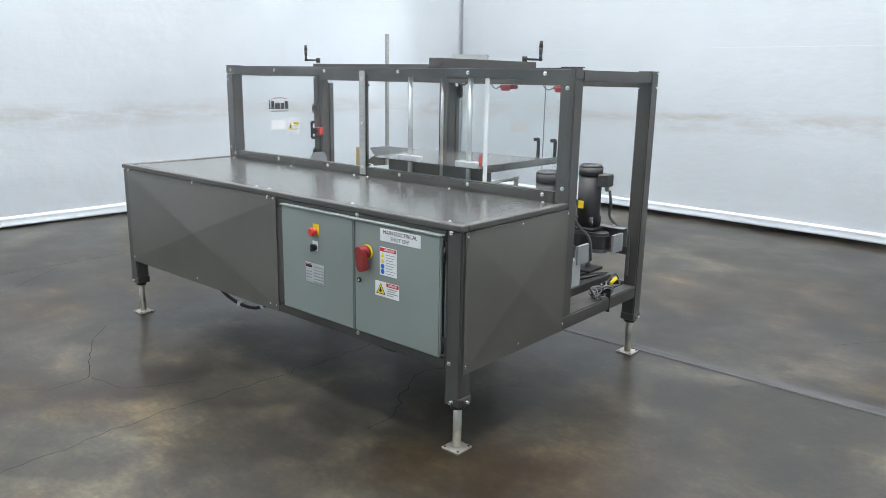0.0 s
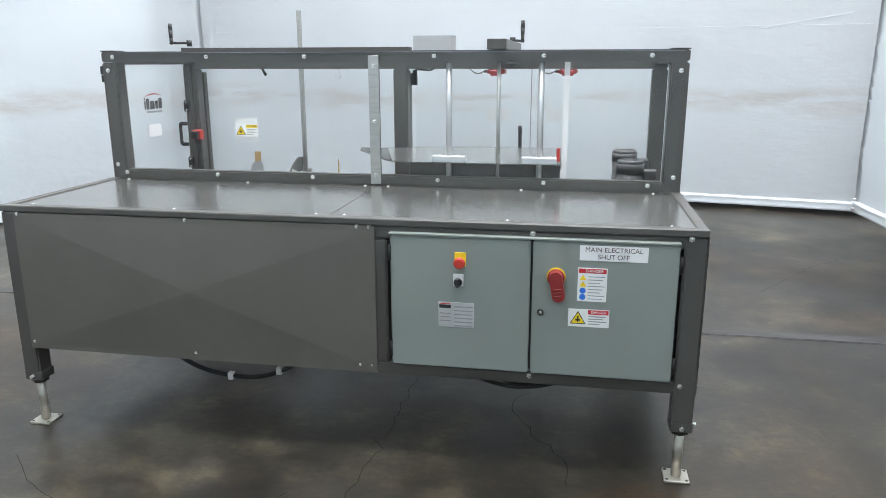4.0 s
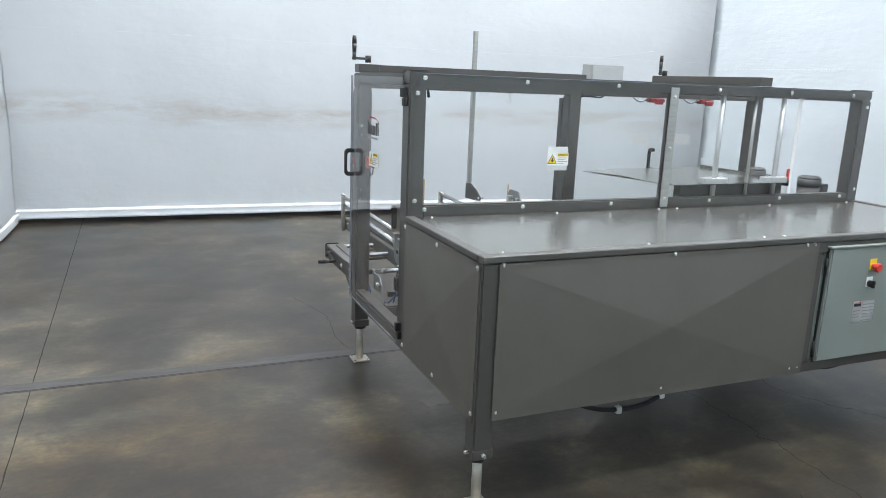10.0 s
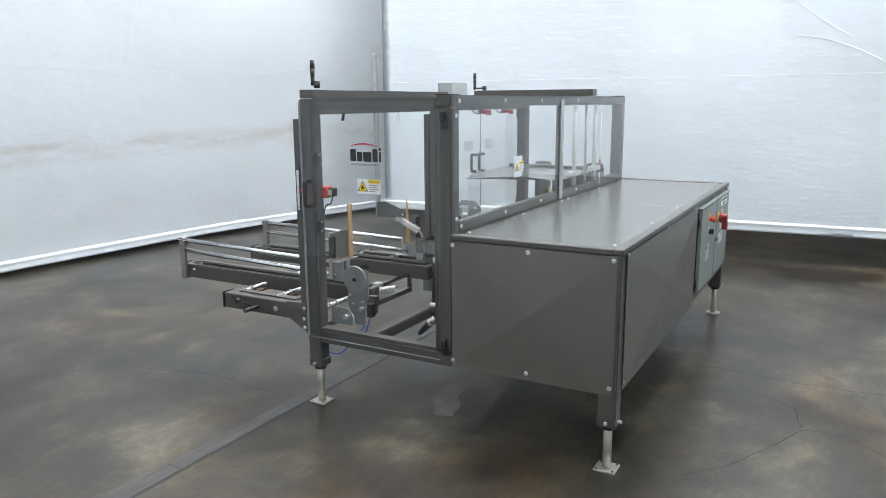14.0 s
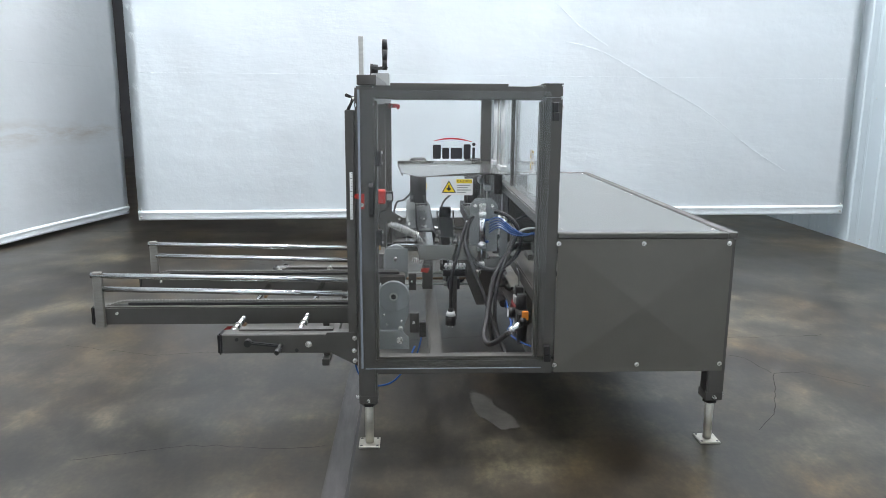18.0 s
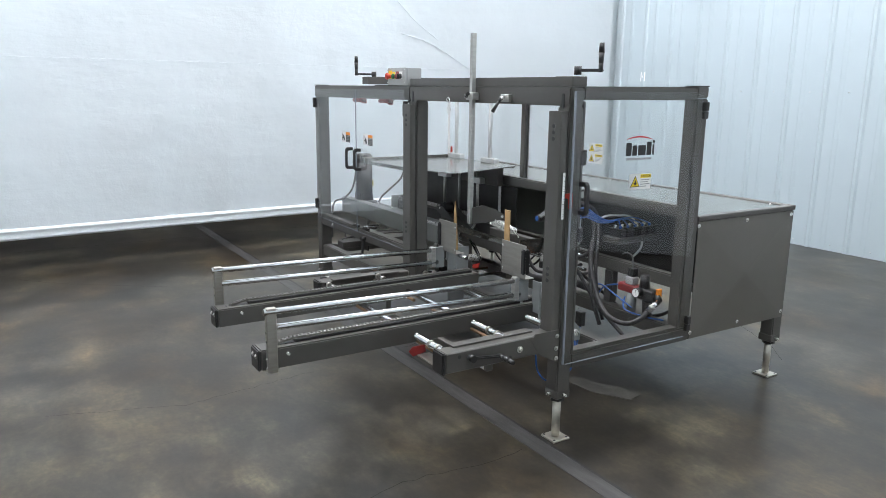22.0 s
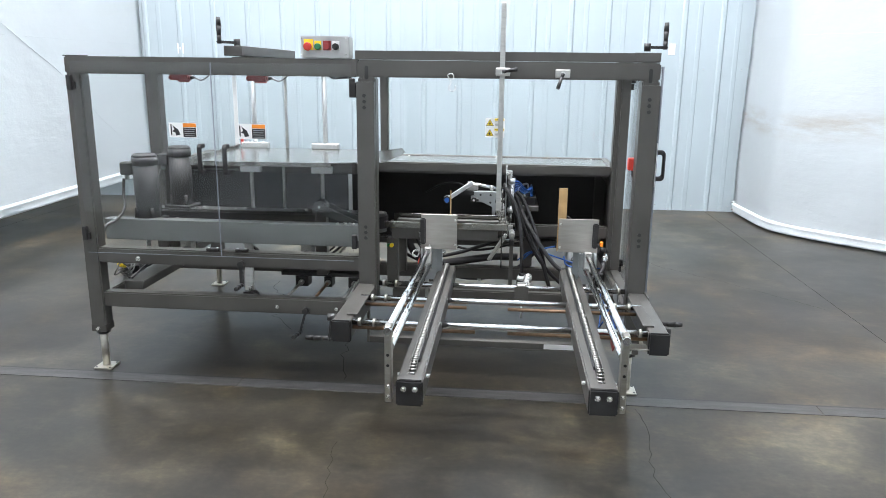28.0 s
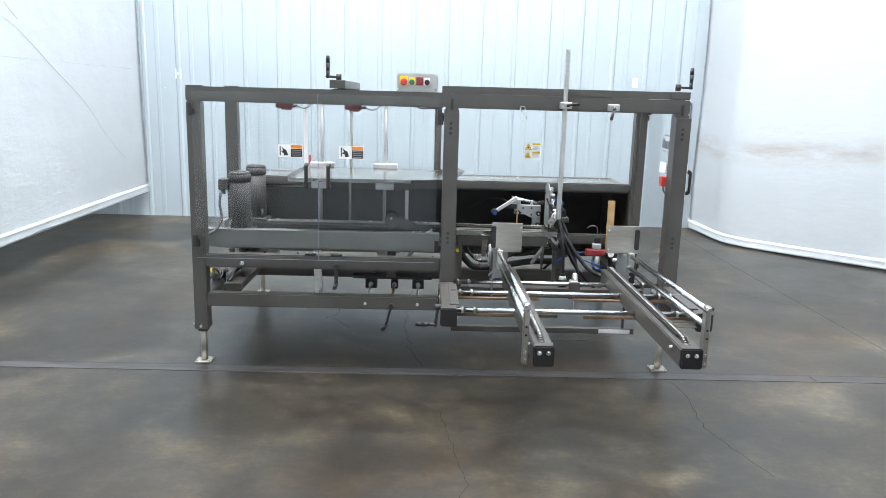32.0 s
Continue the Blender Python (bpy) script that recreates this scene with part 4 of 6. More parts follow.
part("pin", rod((-3.868, 3.525, 0.908), (-3.840, 3.525, 0.908), 0.006, 10), M_ZINC, bar)
part("spring", helix((-3.850, 3.575, 0.886), (-3.850, 3.432, 0.820), 0.0175, 15, 0.0030), M_ZINC, bar, "coil spring")
part("spring_hook", cable_mesh([(-3.850, 3.575, 0.886), (-3.850, 3.560, 0.902), (-3.852, 3.530, 0.908)], 0.003, 6), M_ZINC, bar)
part("spring_hook", cable_mesh([(-3.850, 3.432, 0.820), (-3.850, 3.415, 0.806), (-3.850, 3.405, 0.786)], 0.003, 6), M_ZINC, bar)

# ---- cross beam and control box on top ----
beam = thing("cross_beam", (-2.622, 3.2, 1.557), "grey steel cross beam lying over the top rails", "beam")
part("channel", box(-2.664, -2.580, YM - 0.022, YN - 0.008, 1.559, 1.603, bevel=0.002), M_PAINT, beam)
part("channel", box(-2.660, -2.584, YM + 0.03, YN - 0.09, 1.500, 1.5565, bevel=0.002), M_PAINT, beam)

cbox = thing("control_box", (-3.04, 3.64, 1.553), "light grey push-button box on the top rail", "control box")
part("case", box(-3.156, -2.942, 3.590, 3.684, 1.5515, 1.646, bevel=0.004, seg=2), M_BOXGREY, cbox)
part("lid", box(-3.158, -2.940, 3.6845, 3.692, 1.5525, 1.648, bevel=0.003, seg=2), M_BOXGREY, cbox)
FB = 3.692
part("button_plate", box(-2.997, -2.955, FB, FB + 0.0015, 1.588, 1.634, bevel=0), M_YELLOW, cbox, "yellow emergency plate")
part("emergency_button", cyl(rod((-2.977, FB, 1.602), (-2.977, FB + 0.016, 1.602), 0.012, 16), (-2.977, FB + 0.016, 1.602), (-2.977, FB + 0.03, 1.602), 0.0185, 20, bevel=0.004), M_RED, cbox, "red mushroom stop button")
part("button_plate", box(-3.034, -3.003, FB, FB + 0.0012, 1.588, 1.627, bevel=0), M_YELLOW, cbox)
part("start_button", rod((-3.019, FB, 1.602), (-3.019, FB + 0.012, 1.602), 0.0145, 18, bevel=0.002), M_GREEN, cbox, "green push button")
part("button_plate", box(-3.078, -3.042, FB, FB + 0.0012, 1.586, 1.628, bevel=0), M_DKRED, cbox)
part("stop_button", rod((-3.059, FB, 1.602), (-3.059, FB + 0.012, 1.602), 0.0145, 18, bevel=0.002), M_DKRED, cbox, "dark red push button")
part("button_plate", box(-3.116, -3.084, FB, FB + 0.0012, 1.588, 1.627, bevel=0), M_WHITEP, cbox)
knob = rod((-3.100, FB, 1.602), (-3.100, FB + 0.014, 1.602), 0.0145, 18)
bx(knob, -3.105, -3.095, FB + 0.013, FB + 0.026, 1.588, 1.616, 0.003)
part("selector_knob", knob, M_BLACK, cbox, "black selector switch")
for sx in (-3.145, -2.941):
    for sz in (1.568, 1.638):
        part("screw", rod((sx, FB, sz), (sx, FB + 0.002, sz), 0.003, 8), M_ZINC, cbox)


# ---- guard doors ----
def pull_handle(parent, at, axis, length=0.12):
    """A black arch handle; axis is the way it stands out."""
    at, out = Vector(at), Vector(axis)
    k = "x" if abs(out.y) > 0.5 else "y"
    base, sign, wide = (at.y, 1, at.x) if k == "x" else (at.x, -1, at.y)
    hl = length / 2 + 0.010
    arch = [(-0.004, hl), (0.034, hl), (0.046, hl - 0.014), (0.046, -hl + 0.014), (0.034, -hl), (-0.004, -hl), (-0.004, -hl + 0.020), (0.026, -hl + 0.020), (0.033, -hl + 0.028), (0.033, hl - 0.028), (0.026, hl - 0.020), (-0.004, hl - 0.020)]
    bm = prism([(base + sign * u, at.z + v) for u, v in arch], 0.020, k, wide - 0.010, 0.003)
    return part("handle", bm, M_BLACK, parent, "black arch pull handle")


def hinge(parent, x, y, z, axis):
    h = bmesh.new()
    if axis == "y":
        bx(h, x - 0.012, x + 0.012, y, y + 0.022, z - 0.034, z + 0.034, 0.003)
        bx(h, x - 0.024, x - 0.002, y, y + 0.014, z - 0.030, z + 0.004, 0.003)
    else:
        bx(h, x - 0.026, x, y - 0.012, y + 0.012, z - 0.002, z + 0.038, 0.003)
        bx(h, x - 0.018, x, y - 0.020, y + 0.010, z - 0.038, z - 0.004, 0.003)
    return part("hinge", h, M_BLACK, parent)


def pane_rim(u0, u1, v0, v1, axis, at, thick, shut):
    """The pale polished lower and meeting edges of a clear sheet."""
    bm = bmesh.new()
    e = 0.0022
    for a, b, c, d in ((u0, u1, v0 - e, v0), (u1, u1 + e, v0, v1) if shut > 0 else (u0 - e, u0, v0, v1)):
        bx(bm, a, b, at, at + thick, c, d) if axis == "y" else bx(bm, at, at + thick, a, b, c, d)
    return bm


def crush_label(parent, x, z):
    lab = part("warning_label", box(x - 0.066, x + 0.066, YN + 0.0152, YN + 0.0160, z - 0.034, z + 0.034, bevel=0), M_WHITEP, parent, "crush hazard label, orange and black")
    part("label_header", box(x - 0.064, x - 0.002, YN + 0.016, YN + 0.0165, z + 0.014, z + 0.032, bevel=0), M_ORANGE, lab)
    part("label_field", box(x - 0.064, x - 0.002, YN + 0.016, YN + 0.0165, z - 0.032, z + 0.012, bevel=0), M_INK, lab)
    for k in range(4):
        part("text_bar", box(x - 0.060 + 0.004 * (k % 2), x - 0.008, YN + 0.0165, YN + 0.0169, z + 0.003 - 0.010 * k, z + 0.006 - 0.010 * k, bevel=0), M_GREYINK, lab)
    sym = prism([(x + 0.012, z - 0.022), (x + 0.022, z + 0.004), (x + 0.030, z + 0.008), (x + 0.048, z + 0.022), (x + 0.040, z + 0.002), (x + 0.052, z - 0.006), (x + 0.036, z - 0.012), (x + 0.034, z - 0.026)], 0.0005, "y", YN + 0.016)
    part("crush_symbol", sym, M_INK, lab)
    part("press_symbol", box(x + 0.052, x + 0.058, YN + 0.016, YN + 0.0165, z - 0.024, z + 0.026, bevel=0), M_INK, lab)
    return lab


for u0, u1, hx, hy, lx, side in ((-2.518, -1.848, -2.461, -1.842, -2.372, 1), (-3.166, -2.522, -2.580, -3.172, -2.700, -1)):
    d = thing("guard_door", ((u0 + u1) / 2, YN + 0.008, 0.63), "clear plastic guard door with a black handle", "door", "north guard doors")
    pane = part("pane", box(u0, u1, YN + 0.0095, YN + 0.0145, 0.622, 1.528, bevel=0), M_CLEAR, d, "clear polycarbonate sheet")
    pane.visible_shadow = False
    part("pane_edge", pane_rim(u0, u1, 0.622, 1.528, "y", YN + 0.0095, 0.005, -side), M_EDGE, d)
    pull_handle(d, (hx, YN + 0.0145, 1.092), (0, 1, 0))
    for hz in (1.432, 0.715):
        hinge(d, hy, YN + 0.002, hz, "y")
    crush_label(d, lx, 1.222)
for lx in (-2.472, -2.615):
    lt = thing("door_latch", (lx, YN - 0.02, 0.65), "small black catch at the foot of a guard door", "latch", "door catches")
    part("catch", box(lx - 0.032, lx + 0.032, YN - 0.020, YN + 0.006, 0.6425, 0.658, bevel=0.004), M_BLACK, lt)
    for s in (-1, 1):
        part("screw", rod((lx + s * 0.022, YN - 0.008, 0.657), (lx + s * 0.022, YN - 0.008, 0.661), 0.005, 10), M_ZINC, lt)

wd = thing("guard_door", (XW - 0.012, 3.27, 0.39), "clear plastic side guard door with a printed mark", "door")
pane = part("pane", prism(rounded(2.902, 3.668, 0.372, 1.532, 0.012), 0.006, "x", XW - 0.016), M_CLEAR, wd, "clear polycarbonate sheet")
pane.visible_shadow = False
part("pane_edge", box(XW - 0.017, XW - 0.009, 3.6685, 3.678, 0.372, 1.532, bevel=0.001), M_EDGE, wd)
part("pane_edge", box(XW - 0.016, XW - 0.010, 2.91, 3.66, 0.3685, 0.3715, bevel=0), M_EDGE, wd)
pull_handle(wd, (XW - 0.017, 3.625, 1.097), (-1, 0, 0))
hinge(wd, XW - 0.001, 2.888, 1.452, "x")
hinge(wd, XW - 0.001, 2.888, 0.432, "x")
caution_label(wd, Matrix.Translation((XW - 0.017, 3.279, 1.148)) @ FACE_W, 0.128, 0.068)
part("label_back", box(XW - 0.0095, XW - 0.009, 3.217, 3.341, 1.116, 1.180, bevel=0), M_WHITEP, wd)
# the printed mark: a red arc over dark bars, no lettering
arc = [(3.376 - 0.155 * k / 14, 1.326 + 0.020 * math.sin(math.pi * (0.12 + 0.80 * k / 14))) for k in range(15)]
part("print_arc", prism(arc + [(u, v - 0.0055 * math.sin(math.pi * (k + 1) / 16) - 0.001) for k, (u, v) in list(enumerate(arc))[::-1]], 0.0006, "x", XW - 0.0168), M_REDINK, wd, "red printed arc")
for y0, y1, z0, z1 in ((3.378, 3.346, 1.262, 1.318), (3.340, 3.312, 1.262, 1.306), (3.306, 3.260, 1.262, 1.306), (3.254, 3.226, 1.262, 1.320), (3.219, 3.208, 1.262, 1.308)):
    part("print_bar", prism(rounded(y1, y0, z0, z1, 0.004, 3), 0.0006, "x", XW - 0.0168), M_INK, wd, "dark printed bar")
part("print_dot", rod((XW - 0.0162, 3.213, 1.320), (XW - 0.0168, 3.213, 1.320), 0.007, 10), M_INK, wd, "dark printed dot")
part("print_line", box(XW - 0.0168, XW - 0.0162, 3.222, 3.374, 1.243, 1.252, bevel=0), M_GREYINK, wd, "line of small print")
# angle rim round the side opening, with catches
for y0, y1, z0, z1 in ((2.932, 3.613, 0.406, 0.418), (2.932, 2.944, 0.418, 1.49), (3.601, 3.613, 0.418, 1.49)):
    part("door_rim", box(XW + 0.004, XW + 0.05, y0, y1, z0, z1, bevel=0.001), M_PAINT, frame_ob)
sw = thing("door_switch", (XW + 0.03, 3.60, 1.1), "red safety switch with a grey actuator on the post", "switch")
part("switch_body", box(-4.482, -4.428, 3.572, 3.613, 1.070, 1.126, bevel=0.004), M_RED, sw)
part("switch_cap", box(-4.474, -4.436, 3.540, 3.5715, 1.078, 1.120, bevel=0.003), M_BLACK, sw)
part("switch_tag", box(-4.4755, -4.4745, 3.545, 3.567, 1.084, 1.112, bevel=0), M_BOXGREY, sw)
part("lead", cable_mesh([(-4.455, 3.555, 1.079), (-4.455, 3.57, 1.04), (-4.46, 3.60, 1.02), (XW + 0.05, 3.606, 0.9), (XW + 0.05, 3.606, 0.5)], 0.0035, 6, 4), M_RUBBER, sw)
for hz in (1.262, 0.935):
    ct = thing("door_latch", (XW + 0.03, 3.608, hz), "small black roller catch on the post", "latch", "door catches")
    part("catch", box(XW - 0.004, XW + 0.030, 3.586, 3.612, hz - 0.032, hz + 0.032, bevel=0.004), M_BLACK, ct)
    for s in (-1, 1):
        part("screw", rod((XW + 0.014, 3.586, hz + s * 0.022), (XW + 0.014, 3.581, hz + s * 0.022), 0.005, 10), M_ZINC, ct)
sc = thing("height_scale", (XW, YN + 0.02, 1.1), "white ruler strip with a red pointer", "scale")
part("ruler", box(XW - 0.0065, XW - 0.004, YN + 0.012, YN + 0.024, 1.012, 1.205, bevel=0), M_WHITEP, sc)
for k in range(18):
    part("tick", box(XW - 0.007, XW - 0.0064, YN + 0.013, YN + 0.013 + (0.009 if k % 5 == 0 else 0.005), 1.022 + 0.0105 * k, 1.0235 + 0.0105 * k, bevel=0), M_INK, sc)
part("pointer", prism([(YN + 0.004, 1.118), (YN - 0.034, 1.118), (YN - 0.034, 1.055), (YN - 0.014, 1.055), (YN - 0.012, 1.095), (YN + 0.006, 1.100)], 0.003, "x", XW - 0.004), M_RED, sc, "red bent pointer")
bolt((XW - 0.004, YN - 0.024, 1.072), "x", -1, sc, 0.8)

# red beacons under the top rail
for x in (-2.325, -2.700):
    lo = thing("safety_sensor", (x, 3.58, 1.47), "dark red safety sensor under the top rail", "sensor", "red sensors")
    part("body", box(x - 0.050, x + 0.050, 3.556, 3.612, 1.446, 1.471, bevel=0.006, seg=2), M_SENSOR, lo)
    part("face", box(x - 0.030, x + 0.030, 3.543, 3.556, 1.436, 1.466, bevel=0.004), M_DKRED, lo)
    part("plug", rod((x - 0.04, 3.586, 1.458), (x - 0.066, 3.586, 1.460), 0.008, 10), M_BLACK, lo)
    part("lead", cable_mesh([(x - 0.066, 3.586, 1.460), (x - 0.10, 3.59, 1.447), (x - 0.13, 3.60, 1.458), (x - 0.15, 3.605, 1.474)], 0.0035, 6, 4), M_GREYHOSE, lo)
gl = thing("guard_lock", (-3.155, 3.6, 1.4), "black door lock with a bent cable at the middle post", "lock")
part("body", box(-3.192, -3.160, YN + 0.002, YN + 0.026, 1.382, 1.448, bevel=0.003), M_BLACK, gl)
part("lead", cable_mesh([(-3.165, YN + 0.01, 1.448), (-3.16, YN - 0.02, 1.466), (-3.12, 3.63, 1.468), (-3.07, 3.62, 1.464), (-3.05, 3.615, 1.474)], 0.005, 7, 4), M_RUBBER, gl)


# ---- carton tray with its guide columns ----
tray = thing("carton_tray", (-2.75, 3.2, 1.05), "bare steel tray held on two guide columns", "tray")
part("plate", prism([(-2.33, 2.87), (-2.33, 3.56), (-3.02, 3.52), (-3.27, 3.43), (-3.10, 2.87)], 0.003, "z", 1.058), M_DECK, tray, "bare steel tray sheet")
flap = bmesh.new()
fv = [flap.verts.new(p) for p in ((-3.27, 3.43, 1.058), (-3.345, 3.20, 1.086), (-3.30, 3.02, 1.090), (-3.14, 2.91, 1.058), (-3.10, 2.87, 1.058))]
flap.faces.new(fv)
bmesh.ops.solidify(flap, geom=flap.faces[:], thickness=0.003)
part("flap", flap, M_DECK, tray, "bent-up corner of the tray")
part("lip", box(-2.332, -2.328, 2.87, 3.56, 1.040, 1.078, bevel=0.001), M_DECK, tray)
lipn = prism([(-2.33, 3.556), (-3.02, 3.516), (-3.02, 3.520), (-2.33, 3.560)], 0.020, "z", 1.040)
part("lip", lipn, M_DECK, tray)
part("support", box(-3.03, -2.335, 2.908, 2.955, 0.930, 1.0565, bevel=0.002), M_PAINT, tray, "grey support channel")
for cx in (-2.838, -2.428):
    part("bracket", box(cx - 0.078, cx + 0.078, 2.863, 2.906, 1.0615, 1.092, bevel=0.003), M_ALU, tray, "white aluminium clamp block")
    part("bracket", box(cx - 0.058, cx + 0.058, 2.957, 2.999, 0.934, 0.972, bevel=0.003), M_ALU, tray, "white aluminium clamp block")
    part("column", rod((cx, 2.884, 1.00), (cx, 2.884, 1.506), 0.0135, 16), M_ALU, tray, "round guide column")
    part("column", rod((cx, 2.975, 0.70), (cx, 2.975, 1.055), 0.0105, 16), M_STEEL, tray, "round guide column")
    for s in (-1, 1):
        part("screw", rod((cx + s * 0.045, 2.885, 1.092), (cx + s * 0.045, 2.885, 1.098), 0.006, 10), M_ZINC, tray)
part("lifting_screw", rod((-2.615, 2.886, 1.00), (-2.615, 2.886, 1.506), 0.0085, 12), M_STEEL, tray, "threaded lifting screw")
part("lifting_screw", rod((-2.615, 2.975, 0.70), (-2.615, 2.975, 1.05), 0.0085, 12), M_STEEL, tray, "threaded lifting screw")
part("ruler_strip", box(-2.330, -2.306, 2.876, 2.880, 1.0, 1.506, bevel=0), M_WHITEP, tray, "pale flat ruler strip")
part("pointer", box(-2.352, -2.336, 2.866, 2.876, 1.075, 1.135, bevel=0.002), M_RED, tray, "red pointer")


# ---- side belt drives ----
def belt_drive(y0, y1, motor_y, group_label, guard_y=None):
    yc, r = (y0 + y1) / 2, (y1 - y0) / 2
    ob = thing("belt_drive", (-2.6, yc, 0.60), group_label, "belt drive", "side belt drives")
    wx = -3.14 if yc > 3.2 else -3.165
    def capsule(x0, x1, rr, z0, z1):
        pts = [(x0 - 0 + rr * math.cos(a), yc + rr * math.sin(a)) for a in (math.pi / 2 + math.pi * k / 12 for k in range(13))]
        pts += [(x1 + rr * math.cos(a), yc + rr * math.sin(a)) for a in (-math.pi / 2 + math.pi * k / 12 for k in range(13))]
        return prism(pts, z1 - z0, "z", z0)
    part("belt", capsule(wx, -1.93, r, 0.645, 0.713), M_BELT, ob, "wide black drive belt")
    part("top_plate", capsule(wx, -1.93, r - 0.008, 0.7135, 0.727), M_TOPPLATE, ob, "dark glossy top plate with screws")
    part("bottom_plate", capsule(wx, -1.93, r - 0.010, 0.622, 0.6445), M_GUARD, ob)
    part("pulley", rod((wx, yc, 0.7275), (wx, yc, 0.7315), r * 0.55, 24), M_STEEL, ob, "round pulley cover")
    for px in (wx + 0.06, -3.05, -2.75, -2.40, -2.16):
        part("screw", rod((px, yc, 0.727), (px, yc, 0.737), 0.010, 10), M_ZINC, ob)
        part("screw", rod((px + 0.05, yc + 0.02, 0.727), (px + 0.05, yc + 0.02, 0.734), 0.006, 8), M_ZINC, ob)
    mx = -2.022
    part("motor_base", box(mx - 0.078, mx + 0.078, motor_y - 0.070, motor_y + 0.070, 0.7275, 0.744, bevel=0.004), M_BLACK, ob, "black square motor base")
    body = rod((mx, motor_y, 0.744), (mx, motor_y, 1.018), 0.0605, 28, bevel=0.003)
    for k in range(4):
        a = math.pi / 4 + k * math.pi / 2
        cyl(body, (mx + 0.060 * math.cos(a), motor_y + 0.060 * math.sin(a), 0.744), (mx + 0.060 * math.cos(a), motor_y + 0.060 * math.sin(a), 0.80), 0.010, 8)
    motor = part("motor", body, M_MOTOR, ob, "dark grey electric motor")
    part("fan_cover", cyl(rod((mx, motor_y, 1.018), (mx, motor_y, 1.060), 0.0635, 28), (mx, motor_y, 1.060), (mx, motor_y, 1.074), 0.0635, 28, 0.052), M_MOTOR, motor)
    for k in range(8):
        a = k * math.pi / 4
        part("fan_slot", pushed(bx(bmesh.new(), 0.018, 0.044, -0.004, 0.004, 1.0735, 1.0752), Matrix.Translation((mx, motor_y, 0)) @ Matrix.Rotation(a, 4, "Z")), M_BLACK, motor)
    part("terminal_box", box(mx + 0.060, mx + 0.118, motor_y - 0.036, motor_y + 0.036, 0.965, 1.030, bevel=0.005), M_MOTOR, motor)
    part("rating_plate", box(mx - 0.028, mx + 0.002, motor_y - 0.0625, motor_y - 0.059, 0.845, 0.885, bevel=0), M_YELLOW, motor, "small yellow rating plate") if motor_y > 3.2 else None
    part("gland", rod((mx + 0.095, motor_y + 0.01, 0.965), (mx + 0.095, motor_y + 0.01, 0.940), 0.012, 10), M_GREYALU, motor)
    part("end_bracket", box(-1.838, -1.822, yc - 0.04, yc + 0.06, 0.636, 0.730, bevel=0.002), M_GREYALU, ob)
    return ob


belt_drive(3.322, 3.434, 3.412, "side belt drive with an upright grey motor, north side")
belt_drive(2.969, 3.081, 3.005, "side belt drive with an upright grey motor, worktop side")
rs = thing("roller_stand", (-2.9, 3.22, 0.6), "black rubber roller on a narrow track between the belts", "roller")
part("roller", rod((-2.90, 3.215, 0.800), (-2.90, 3.285, 0.800), 0.034, 22, bevel=0.003), M_RUBBER, rs)
part("axle", rod((-2.90, 3.195, 0.800), (-2.90, 3.305, 0.800), 0.007, 10), M_ZINC, rs)
for sy in (3.197, 3.298):
    part("side_bar", prism([(-2.86, 0.805), (-2.92, 0.812), (-3.17, 0.700), (-3.17, 0.680), (-2.86, 0.775)], 0.005, "y", sy), M_TOPPLATE, rs)
part("track", pushed(box(-0.13, 0.13, -0.042, 0.042, -0.002, 0.002, bevel=0.001), Matrix.Translation((-3.04, 3.25, 0.725)) @ Matrix.Rotation(radians(-18), 4, "Y")), M_TOPPLATE, rs)
part("column", box(-2.93, -2.87, 3.22, 3.28, 0.424, 0.770, bevel=0.003), M_PAINT, rs)
part("brace", rod((-3.15, 3.205, 0.725), (-2.93, 3.23, 0.47), 0.007, 8), M_STEEL, rs)
part("brace", rod((-3.15, 3.295, 0.725), (-2.93, 3.27, 0.47), 0.007, 8), M_STEEL, rs)
gd = thing("belt_guard", (-2.5, 3.5, 0.6), "long pale grey sheet guard beside the drive belt", "guard")
part("sheet", box(-3.19, -1.83, 3.494, 3.500, 0.642, 0.748, bevel=0.001), M_GUARD, gd)
part("fold", box(-3.19, -1.83, 3.438, 3.494, 0.744, 0.748, bevel=0.001), M_GUARD, gd)
for sx in (-3.12, -3.08, -3.04, -1.9):
    part("screw", rod((sx, 3.475, 0.748), (sx, 3.475, 0.757), 0.008, 10), M_ZINC, gd)
for sx, sy0, sy1 in ((-2.85, 2.93, 3.62), (-2.2, 2.93, 3.62)):
    sh = thing("cross_shaft", (sx, 3.3, 0.56), "polished cross shaft carrying the belt drives", "shaft", "drive cross shafts")
    part("shaft", rod((sx, sy0, 0.575), (sx, sy1, 0.575), 0.012, 14), M_CHROME, sh)
    for yy in (3.03, 3.36):
        part("carrier", box(sx - 0.03, sx + 0.03, yy - 0.03, yy + 0.03, 0.555, 0.6215, bevel=0.003), M_STEEL, sh)
cab_e = thing("motor_cable", (-1.9, 3.45, 0.9), "grey motor cable running down to the rail", "cable", "machine cables")
part("cable", cable_mesh([(-1.910, 3.422, 0.945), (-1.905, 3.43, 0.88), (-1.925, 3.47, 0.80), (-1.90, 3.52, 0.745), (-1.872, 3.575, 0.72), (-1.868, 3.60, 0.62), (-1.868, 3.602, 0.46)], 0.0075, 8), M_GREYHOSE, cab_e)
cab_w = thing("motor_cable", (-1.9, 3.5, 0.8), "grey motor cable drooping beside the guard", "cable", "machine cables")
part("cable", cable_mesh([(-1.91, 3.015, 0.94), (-1.90, 3.05, 0.86), (-1.93, 3.16, 0.79), (-1.90, 3.22, 0.72), (-1.90, 3.25, 0.60)], 0.0075, 8), M_GREYHOSE, cab_w)

